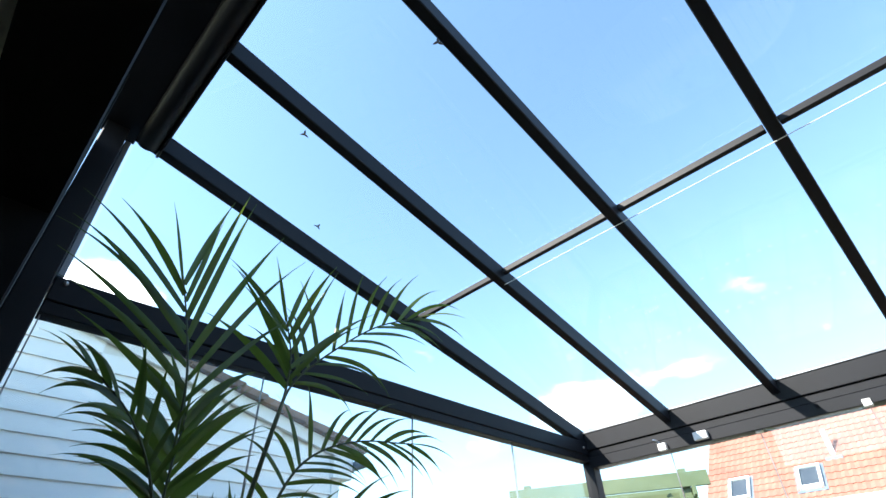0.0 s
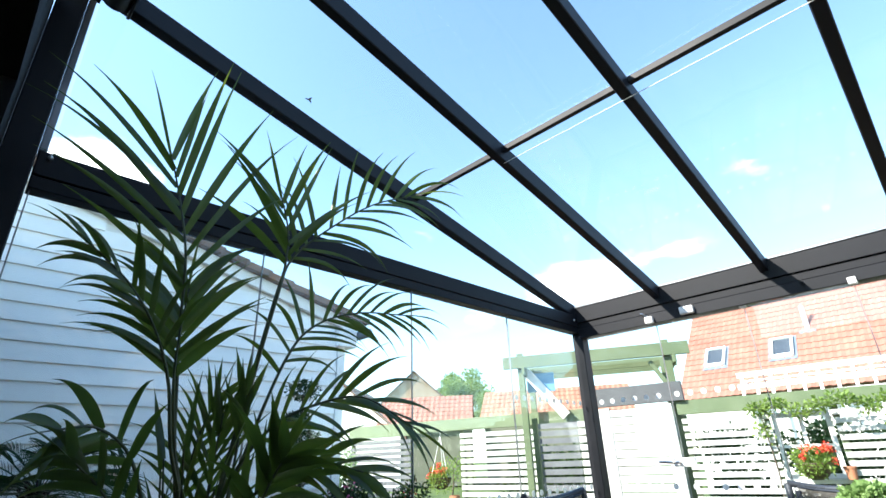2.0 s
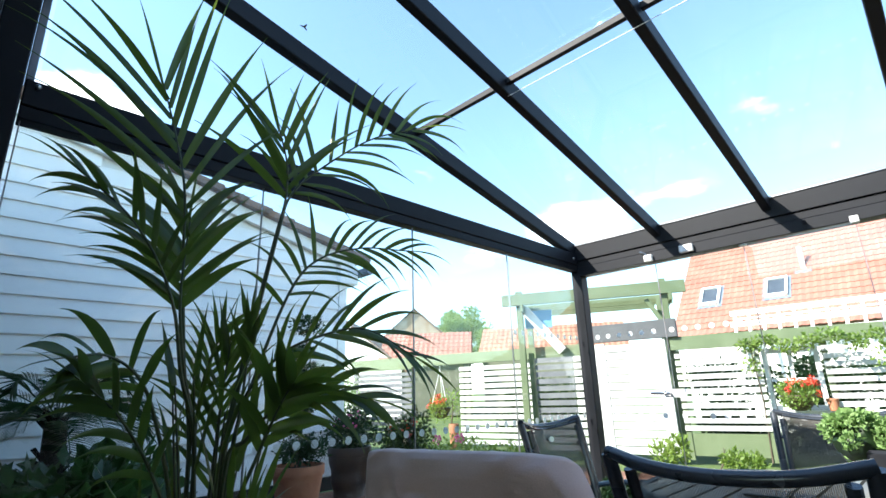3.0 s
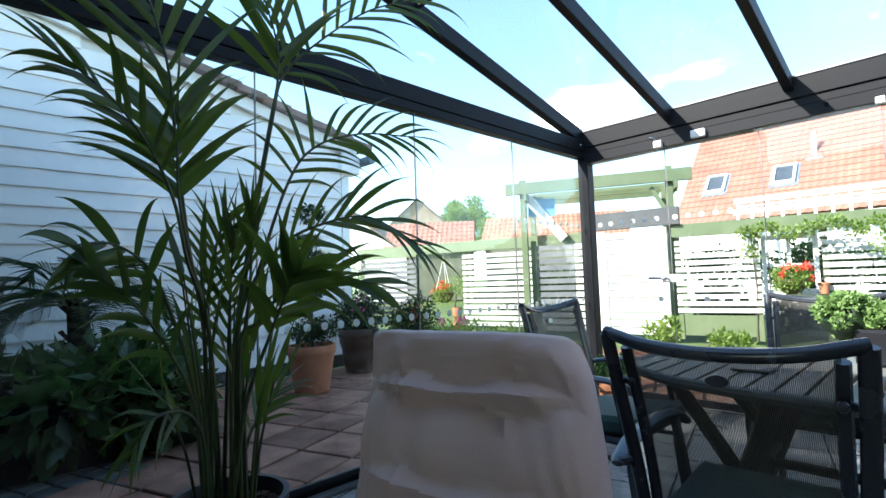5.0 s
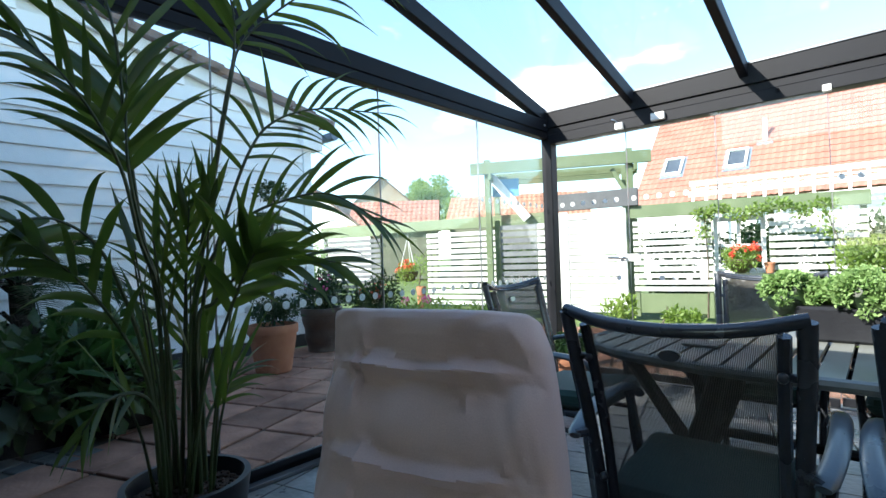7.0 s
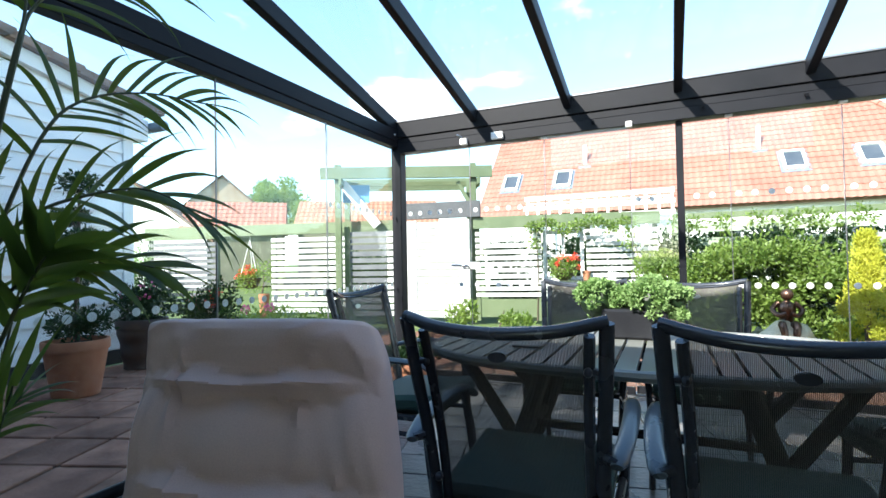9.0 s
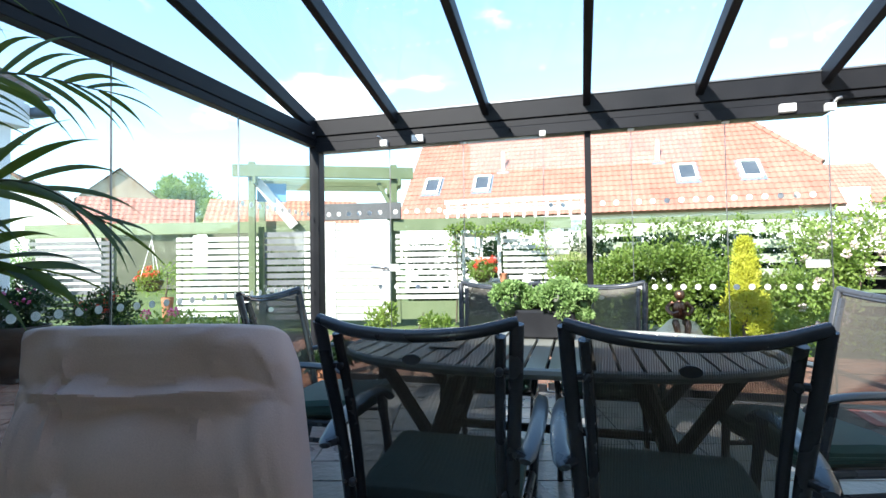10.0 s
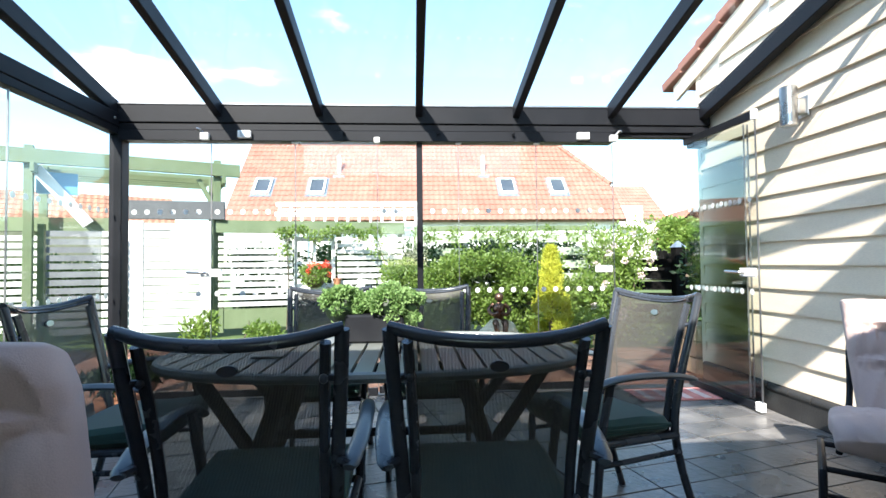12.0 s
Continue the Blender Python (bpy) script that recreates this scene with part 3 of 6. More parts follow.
def clad_wall(name, label, x, out, y0, y1, verge, material, z0, core):
    """A gable wall in the plane x, facing out (+1 or -1), boards from y0 to y1, its top following verge(y)."""
    w = thing(name, label, "wall", kind="structure")
    bm = B()
    th = -0.25 * out
    n = 6
    ys = [y0 + (y1 - y0) * k / n for k in range(n + 1)]
    for k in range(n):
        q = []
        for xx in (x, x + th):
            q += [bm.verts.new((xx, ys[k], 0)), bm.verts.new((xx, ys[k + 1], 0)), bm.verts.new((xx, ys[k + 1], verge(ys[k + 1]))), bm.verts.new((xx, ys[k], verge(ys[k])))]
        bm.faces.new(q[:4])
        bm.faces.new(q[4:])
        for i in range(4):
            bm.faces.new((q[i], q[(i + 1) % 4], q[4 + (i + 1) % 4], q[4 + i]))
    part("wall_core", bm, core, w)
    full = {}
    z = z0
    while z < verge(y0) - 0.1:
        ye = y1
        while ye > y0 and verge(ye) < z + 0.19:
            ye -= 0.05
        L = round(ye - y0, 2)
        if L > 0.1:
            if L not in full:
                full[L] = board_mesh(L, material=material)
            if out > 0:
                m = Matrix.Translation((x, y0 + L, z)) @ Matrix.Rotation(radians(-90), 4, "Z")
            else:
                m = Matrix.Translation((x, y0, z)) @ Matrix.Rotation(radians(90), 4, "Z")
            piece("board", full[L], w, m)
        z += 0.17
    return w


def left_verge(y):
    return 2.86 + (4.2 - y) * 0.245


def right_verge(y):
    return 2.72 + (5.2 - y) * 0.292


def tile_edge(parent, x, y_lo, y_hi, verge, material, over, size=0.30, both=0.34):
    """Stepped verge tiles along a sloping gable edge."""
    bm = B()
    box(bm, -over, over, 0, size + 0.05, -0.035, 0.05, 0.006)
    me = finish(bm, "verge_tile", material)
    k = verge(y_lo) - verge(y_lo + 1)
    y = y_hi
    while y > y_lo:
        m = Matrix.Translation((x, y - size, verge(y - size) + 0.075)) @ Matrix.Rotation(-math.atan(k) + 0.07, 4, "X")
        piece("verge_tile", me, parent, m)
        y -= size


def left_building():
    w = clad_wall("wall_west", "white lapped timber gable wall in shade", -3.3, 1, -3.0, 4.08, left_verge, M_BOARD_SHADE, 0.16, M_RENDER)
    one_box("plinth", (-3.32, -3.26, -3.0, 4.12, 0, 0.15), M_PLINTH, w, "black plinth", 0.004)
    one_box("corner_board", (-3.40, -3.262, 4.085, 4.20, 0.15, 2.80), M_BOARD_SHADE, w, "", 0.004)
    one_box("soffit_block", (-3.42, -3.20, 4.05, 4.34, 2.55, 2.80), M_BOARD_SHADE, w, "", 0.006)
    bm = B()
    bar(bm, (-3.25, 4.30, left_verge(4.30) + 0.0), (-3.25, -3.0, left_verge(-3.0)), 0.06, 0.14)
    part("bargeboard", bm, M_BOARD_SHADE, w)
    bm = B()
    sweep(bm, [(-3.0, 4.40, 2.73), (-8.0, 4.40, 2.73)], 0.06, 10)
    part("gutter", bm, M_LEAD, w, "blue-grey gutter", True)
    r = thing("roof_west", "brown tiled roof with stepped verge tiles", "roof", kind="structure")
    bm = B()
    q = [bm.verts.new(p) for p in ((-3.22, 4.42, left_verge(4.42) + 0.07), (-3.22, -3.0, left_verge(-3) + 0.07), (-9, -3.0, left_verge(-3) + 0.07), (-9, 4.42, left_verge(4.42) + 0.07))]
    q += [bm.verts.new(v.co + Vector((0, 0, 0.05))) for v in q]
    bm.faces.new(q[:4])
    bm.faces.new(q[4:])
    for i in range(4):
        bm.faces.new((q[i], q[(i + 1) % 4], q[4 + (i + 1) % 4], q[4 + i]))
    part("roof_slope", bm, M_BROWNTILE, r)
    tile_edge(r, -3.25, -2.6, 4.46, lambda y: left_verge(y) + 0.03, M_BROWNTILE, 0.12)


left_building()


def right_building():
    w = clad_wall("wall_east", "cream lapped timber wall in sunlight", 5.02, -1, -3.0, 4.74, right_verge, M_BOARD_CREAM, 0.20, M_RENDER)
    one_box("plinth", (4.975, 5.03, -3.0, 4.76, 0, 0.155), M_PLINTH, w, "black tarred plinth", 0.004)
    bm = B()
    sweep(bm, [(0, 0, 0), (0.19, 0, 0)], 0.032, 10)
    me = finish(bm, "plinth_brick", M_PLINTH, True)
    y = 4.74
    while y > 0.6:
        piece("plinth_brick", me, w, Matrix.Translation((4.995, y, 0.165)) @ Matrix.Rotation(radians(-90), 4, "Z"))
        y -= 0.2
    # boards seen edge-on beside the garden
    one_box("corner_board", (5.0, 5.12, 4.742, 4.80, 0.15, 2.95), M_BOARD_CREAM, w, "", 0.004)
    bm = B()
    bar(bm, (4.99, 5.12, right_verge(5.12) - 0.02), (4.99, -3.0, right_verge(-3.0) - 0.02), 0.03, 0.15)
    part("bargeboard", bm, M_BOARD_CREAM, w)
    # flashing where the glass roof meets the wall
    bm = B()
    bar(bm, (4.966, 4.66, roof_z(4.66) + 0.045), (4.966, 0.5, roof_z(0.5) + 0.045), 0.045, 0.10)
    part("flashing", bm, M_ALU, w)
    r = thing("roof_east", "orange clay tiled roof above the clad wall", "roof", kind="structure")
    bm = B()
    q = [bm.verts.new(p) for p in ((5.02, 5.2, right_verge(5.2) + 0.07), (5.02, -3.0, right_verge(-3) + 0.07), (10, -3.0, right_verge(-3) + 0.07), (10, 5.2, right_verge(5.2) + 0.07))]
    q += [bm.verts.new(v.co + Vector((0, 0, 0.05))) for v in q]
    bm.faces.new(q[:4])
    bm.faces.new(q[4:])
    for i in range(4):
        bm.faces.new((q[i], q[(i + 1) % 4], q[4 + (i + 1) % 4], q[4 + i]))
    part("roof_slope", bm, M_ROOFTILE, r)
    tile_edge(r, 5.02, -2.6, 5.24, lambda y: right_verge(y) + 0.03, M_ROOFTILE, 0.085)


right_building()


def wall_lamp():
    t = thing("wall_lamp", "steel up-and-down cylinder lamp on the clad wall", "lamp", Matrix.Translation((4.89, 3.56, 2.10)))
    bm = B()
    lathe(bm, [(0.048, -0.13), (0.052, -0.127), (0.052, 0.127), (0.048, 0.13), (0.040, 0.128), (0.038, 0.10)], 24)
    part("shade", bm, M_STEEL, t, "satin steel cylinder", True)
    one_box("bracket", (0.045, 0.10, -0.03, 0.03, -0.05, 0.05), M_STEEL, t, bevel=0.004)
    one_box("wall_plate", (0.10, 0.112, -0.045, 0.045, -0.07, 0.07), M_STEEL, t, bevel=0.003)


wall_lamp()


# ---- the long barn and what lies beyond ----
def pantile_slope(bm, x0, x1, y_lo, z_lo, y_hi, z_hi, tile_w=0.25, course=0.34, hip=None):
    """Courses of curved tiles running up a slope; hip(v) cuts the right end at the share v of the height."""
    L = math.hypot(y_hi - y_lo, z_hi - z_lo)
    n = int(L / course)
    d = Vector((0, y_hi - y_lo, z_hi - z_lo)) / L
    nrm = Vector((0, -d.z, d.y))
    seg = 4
    cols = int((x1 - x0) / tile_w)
    for c in range(n):
        lo, hi = c / n, (c + 1) / n
        xe = x1 if hip is None else hip((lo + hi) / 2)
        rows = []
        for s, lift in ((lo, 0.025), (hi, 0.0)):
            row = []
            for k in range(cols * seg + 1):
                x = x0 + (x1 - x0) * k / (cols * seg)
                if x > xe:
                    break
                ph = (k % seg) / seg
                wave = 0.016 * math.sin(ph * 2 * math.pi)
                p = Vector((x, y_lo, z_lo)) + d * (s * L) + nrm * (wave + lift)
                row.append(bm.verts.new(p))
            rows.append(row)
        low = [bm.verts.new(v.co - nrm * 0.025) for v in rows[0]]
        for k in range(min(len(rows[0]), len(rows[1])) - 1):
            bm.faces.new((rows[0][k], rows[0][k + 1], rows[1][k + 1], rows[1][k]))
            bm.faces.new((low[k], low[k + 1], rows[0][k + 1], rows[0][k]))


def skylight(parent, x, y, z, w, h, k):
    """A rooflight lying in the slope."""
    a = math.atan(k)
    m = Matrix.Translation((x, y, z)) @ Matrix.Rotation(a, 4, "X")
    s = new("window", None)
    s.parent = parent
    s.matrix_basis = m
    bm = B()
    for d in ((-w / 2, w / 2, -h / 2, -h / 2 + 0.09), (-w / 2, w / 2, h / 2 - 0.09, h / 2), (-w / 2, -w / 2 + 0.09, -h / 2 + 0.09, h / 2 - 0.09), (w / 2 - 0.09, w / 2, -h / 2 + 0.09, h / 2 - 0.09)):
        box(bm, d[0], d[1], d[2], d[3], 0.0, 0.15, 0.01)
    part("window_frame", bm, M_WHITEPLASTIC, s)
    one_box("pane", (-w / 2 + 0.07, w / 2 - 0.07, -h / 2 + 0.07, h / 2 - 0.07, 0.06, 0.08), M_SKYGLASS, s)
    one_box("flashing", (-w / 2 - 0.1, w / 2 + 0.1, -h / 2 - 0.16, h / 2 + 0.1, 0.0, 0.03), M_LEAD, s)


def barn():
    k = 1.05
    h = thing("long_house", "long low white house with an orange pantile roof", "house")
    y0, z0, yr = 22.2, 3.1, 26.2
    zr = z0 + k * (yr - y0)
    one_box("wall", (-5.5, 11.9, 22.6, 29.8, 0, 3.0), M_RENDER, h)
    bm = B()
    box(bm, -5.7, 12.1, 22.30, 22.45, 2.92, 3.05)
    part("gutter", bm, M_BROWNTILE, h, "dark brown eaves gutter")
    roof = new("roof")
    roof.parent = h
    bm = B()

    def hip(v):
        return 12.05 - max(0.0, v - 0.42) * 3.4

    pantile_slope(bm, -5.75, 12.1, y0 - 0.1, z0 - 0.1, yr, zr, hip=hip)
    tl = part("roof_tiles", bm, M_ROOFTILE, roof)
    tagged(tl, kind="stuff")
    bm = B()
    v = [bm.verts.new(p) for p in ((-5.7, y0, z0 - 0.06), (12.0, y0, z0 - 0.06), (12.0, 23.9, 4.8), (10.1, yr, zr - 0.08), (-5.7, yr, zr - 0.08), (-5.7, 30.2, z0), (12.0, 30.2, z0), (12.0, 28.5, 4.8))]
    bm.faces.new((v[0], v[1], v[2], v[3], v[4]))
    bm.faces.new((v[4], v[3], v[7], v[6], v[5]))
    bm.faces.new((v[2], v[7], v[3]))
    bm.faces.new((v[1], v[6], v[7], v[2]))
    bm.faces.new((v[0], v[4], v[5]))
    part("roof_deck", bm, M_ROOFTILE, roof)
    bm = B()
    pts = [Vector((12.02, 23.9, 4.86)), Vector((10.1, yr, zr + 0.03))]
    for i in range(9):
        a, b = pts[0].lerp(pts[1], i / 9), pts[0].lerp(pts[1], (i + 1.1) / 9)
        sweep(bm, [a, b], [0.15, 0.11], 8)
    for i in range(38):
        a, b = Vector((-5.7, yr, zr + 0.03)).lerp(pts[1], i / 38), Vector((-5.7, yr, zr + 0.03)).lerp(pts[1], (i + 1.1) / 38)
        sweep(bm, [a, b], [0.13, 0.15], 8)
    part("ridge_tiles", bm, M_ROOFTILE, roof, "orange half-round ridge and hip tiles", True)
    for x in (-4.45, -1.98, 6.93, 9.35):
        skylight(h, x, 23.73, z0 + k * 1.53, 0.78, 1.12, k)
    for x in (-1.08, 5.9):
        y = 24.5
        p = new("vent_pipe", None)
        p.parent = h
        bm = B()
        sweep(bm, [(x, y, z0 + k * 2.3 - 0.1), (x, y, z0 + k * 2.3 + 0.85)], 0.085, 10)
        part("pipe", bm, M_WHITEPLASTIC, p, "white vent pipe", True)
        one_box("collar", (x - 0.28, x + 0.28, y - 0.25, y + 0.15, z0 + k * 2.05 - 0.12, z0 + k * 2.05 + 0.10), M_LEAD, p)
    # low openings under the eaves
    for x in (-1.5, 4.5, 8.5):
        w = new("window", None)
        w.parent = h
        one_box("window_frame", (x - 0.5, x + 0.5, 22.55, 22.6, 1.2, 2.4), M_WHITEPLASTIC, w)
        one_box("pane", (x - 0.43, x + 0.43, 22.53, 22.548, 1.27, 2.33), M_SKYGLASS, w)


barn()


def lean_to():
    """White glazed lean-to roof in front of the long house."""
    g = thing("glass_lean_to", "white framed glazed lean-to with a sloping roof", "conservatory", Matrix.Translation((0, 14.0, 0)))
    x0, x1 = -1.2, 2.5
    bm = B()
    for z, y in ((2.75, 0.22), (2.47, 0.11), (2.18, 0.0)):
        box(bm, x0 - 0.1, x1 + 0.06, y - 0.05, y + 0.05, z - 0.055, z + 0.055)
    part("rail", bm, M_WHITEPLASTIC, g)
    n = 12
    for i in range(n + 1):
        x = x0 + (x1 - x0) * i / n
        bm = B()
        bar(bm, (x, 0.0, 2.18), (x, 0.22, 2.75), 0.055, 0.05)
        part("glazing_bar", bm, M_WHITEPLASTIC, g)
        if i % 2 == 0:
            one_box("post", (x - 0.03, x + 0.03, -0.03, 0.03, 0, 2.12), M_WHITEPLASTIC, g)
    bm = B()
    bar(bm, (x0, 0.16, 2.60), (x1, 0.16, 2.60), 0.03, 0.03)
    part("purlin", bm, M_WHITEPLASTIC, g)
    one_box("wall", (x0, x1, 0.3, 0.4, 0, 2.05), M_RENDER, g)
    one_box("dwarf_wall", (x0, x1, -0.02, 0.02, 0.0, 0.9), M_RENDER, g)


lean_to()


def gabled_house(name, label, x, y, turn, w, d, eave, ridge, wall_m, roof_m, chimney=False):
    """A plain distant house: local ridge along x."""
    h = thing(name, label, "house", Matrix.Translation((x, y, 0)) @ Matrix.Rotation(radians(turn), 4, "Z"))
    bm = B()
    q = [bm.verts.new(p) for p in ((-w / 2, -d / 2, 0), (-w / 2, d / 2, 0), (-w / 2, d / 2, eave), (-w / 2, 0, ridge - 0.1), (-w / 2, -d / 2, eave))]
    r = [bm.verts.new((w / 2, v.co.y, v.co.z)) for v in q]
    bm.faces.new(q)
    bm.faces.new(r[::-1])
    for i in (0, 1, 4):
        bm.faces.new((q[i], q[(i + 1) % 5], r[(i + 1) % 5], r[i]))
    part("wall", bm, wall_m, h)
    bm = B()
    pantile_slope(bm, -w / 2 - 0.15, w / 2 + 0.15, -d / 2 - 0.3, eave - 0.3 * (ridge - eave) / (d / 2), 0, ridge)
    tagged(part("roof", bm, roof_m, h), kind="stuff")
    bm = B()
    s = [bm.verts.new(p) for p in ((-w / 2 - 0.15, 0, ridge), (w / 2 + 0.15, 0, ridge), (w / 2 + 0.15, d / 2 + 0.3, eave - 0.2), (-w / 2 - 0.15, d / 2 + 0.3, eave - 0.2))]
    s += [bm.verts.new(v.co - Vector((0, 0, 0.12))) for v in s]
    bm.faces.new(s[:4])
    bm.faces.new(s[4:])
    for i in range(4):
        bm.faces.new((s[i], s[(i + 1) % 4], s[4 + (i + 1) % 4], s[4 + i]))
    part("roof", bm, roof_m, h)
    if chimney:
        one_box("chimney", (w * 0.35, w * 0.35 + 0.5, -0.3, 0.3, ridge - 0.5, ridge + 0.7), roof_m, h)
    return h


gabled_house("low_house", "low olive-grey house with orange tiled roof", -17.4, 19.0, 40, 4.4, 3.4, 2.9, 4.2, M_GREYWALL, M_ROOFTILE)
gabled_house("low_outbuilding", "low outbuilding with a weathered red tiled roof", -12.3, 23.2, 30, 7.0, 3.0, 3.2, 4.35, M_GREYWALL, M_OLDTILE)
gabled_house("gabled_house", "tan brick house showing its gable end", -27.6, 26.8, -38, 7.0, 4.0, 5.3, 7.1, M_TAN, M_BROWNTILE)
gabled_house("gabled_house", "pale rendered house with a steep brown roof", -21.2, 17.2, -52, 5.5, 6.0, 2.4, 4.9, M_RENDER, M_BROWNTILE)
far_right = gabled_house("far_house", "distant white house with an orange roof", 15.9, 33.0, 4, 4.2, 5.0, 4.0, 6.2, M_RENDER, M_ROOFTILE)
gabled_house("shed", "small dark gabled shed", 19.5, 31.0, 80, 4.0, 3.4, 2.6, 4.3, M_DARKWOOD, M_OLDTILE)
one_box("dormer", (-1.2, 0.4, -3.1, -1.2, 3.2, 4.5), M_RENDER, far_right, "white dormer")


# ---- fence, gate and pergola ----
FENCE = Matrix.Translation((-5.3, 7.6, 0)) @ Matrix.Rotation(math.atan2(1.8, 7.55), 4, "Z")


def fx(x):
    """Distance along the fence line for a plan x."""
    return (x + 5.3) / math.cos(math.atan2(1.8, 7.55))


def fence_panel(u0, u1, z0, z1, label, n, paint, rail_top=1.83):
    f = thing("fence_panel", label, "fence", FENCE @ Matrix.Translation((u0, 0, 0)), "slatted garden fence")
    w = u1 - u0
    bm = B()
    pitch = (z1 - z0) / n
    box(bm, 0.0, w, -0.011, 0.011, 0, pitch * 0.66, 0.003)
    me = finish(bm, "slat", paint)
    for k in range(n):
        piece("slat", me, f, Matrix.Translation((0, 0, z0 + k * pitch)))
    for x in (0.04, w - 0.04):
        one_box("post", (x - 0.035, x + 0.035, 0.014, 0.085, 0, z1 + 0.02), M_GREEN, f, bevel=0.003)
    if rail_top:
        one_box("top_rail", (-0.03, w + 0.03, -0.05, 0.03, z1 + 0.022, rail_top), M_GREEN, f, "sage green top rail", 0.004)
    return f


# the first panel has its shade painted in as grey slats
fence_panel(fx(-7.25), fx(-5.70), 0.12, 1.56, "slatted fence panel painted grey as if in shade, with dark gaps", 13, M_SLAT_SHADED)
fence_panel(fx(-4.58), fx(-3.10), 0.14, 1.60, "white slatted fence panel under a green rail", 13, M_SLAT)
fence_panel(fx(-0.74), fx(0.38), 0.42, 1.60, "white slatted fence panel partly in shadow", 11, M_SLAT)
fence_panel(fx(1.10), fx(2.22), 0.42, 1.60, "white slatted fence panel behind a climber", 11, M_SLAT)


def fence_extras():
    t = thing("fence_beam", "long sage green fence top rail", "fence beam", FENCE)
    one_box("beam", (fx(-5.68), fx(-4.60), -0.05, 0.03, 1.62, 1.832), M_GREEN, t, bevel=0.004)
    one_box("beam", (fx(-3.08), fx(-2.02), -0.05, 0.03, 1.62, 1.832), M_GREEN, t, bevel=0.004)
    one_box("beam", (fx(0.41), fx(1.07), -0.05, 0.03, 1.62, 1.832), M_GREEN, t, bevel=0.004)
    one_box("base_board", (fx(-0.74), fx(0.45), 0.03, 0.06, 0.06, 0.38), M_GREEN, t, bevel=0.004)
    # white window frame set into the fence opening
    w = thing("window_1", "white glazed window set into the fence", "window", FENCE @ Matrix.Translation((fx(0.40), 0.25, 0)), kind="structure")
    for d in ((0, 0.70, 0.70, 0.76), (0, 0.70, 1.50, 1.58), (0, 0.06, 0.76, 1.50), (0.64, 0.70, 0.76, 1.50), (0.32, 0.37, 0.76, 1.50), (0.06, 0.32, 1.1, 1.14), (0.37, 0.64, 1.1, 1.14)):
        one_box("window_frame", (d[0], d[1], -0.02, 0.02, d[2], d[3]), M_WHITEPLASTIC, w)
    # shelf under the right basket
    one_box("window_sill", (-0.04, 0.76, -0.12, 0.03, 0.64, 0.695), M_WHITEPLASTIC, w)


fence_extras()


def gate():
    g = thing("garden_gate", "white boarded garden gate with a wide frame", "gate", Matrix.Translation((-2.12, 8.40, 0)) @ Matrix.Rotation(radians(9), 4, "Z"))
    w = 1.32
    one_box("gate_frame", (0.0, 0.34, -0.03, 0.03, 0.05, 1.80), M_SLAT, g, bevel=0.004)
    one_box("gate_frame", (w - 0.16, w, -0.03, 0.03, 0.05, 1.80), M_SLAT, g, bevel=0.004)
    for k in range(14):
        one_box("board", (0.345, w - 0.165, -0.015, 0.012, 0.06 + k * 0.123, 0.06 + k * 0.123 + 0.108), M_SLAT, g, bevel=0.003)
    one_box("lintel", (-0.05, w + 0.2, -0.04, 0.04, 1.83, 2.12), M_LINTEL, g, "grey board above the gate", 0.004)
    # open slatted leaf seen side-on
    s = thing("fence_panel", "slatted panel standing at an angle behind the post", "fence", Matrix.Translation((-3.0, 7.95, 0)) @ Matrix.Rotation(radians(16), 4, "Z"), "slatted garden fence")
    # grey slats paint in the shaded run, white ones the lit end
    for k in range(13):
        one_box("slat", (0.1, 0.78, -0.011, 0.011, 0.1 + k * 0.12, 0.1 + k * 0.12 + 0.085), M_SLAT_SHADED, s)
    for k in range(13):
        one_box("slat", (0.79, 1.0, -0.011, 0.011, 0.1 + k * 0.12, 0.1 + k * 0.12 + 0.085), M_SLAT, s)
    one_box("post", (0.0, 0.08, -0.03, 0.05, 0, 1.72), M_GREEN, s, bevel=0.004)


gate()


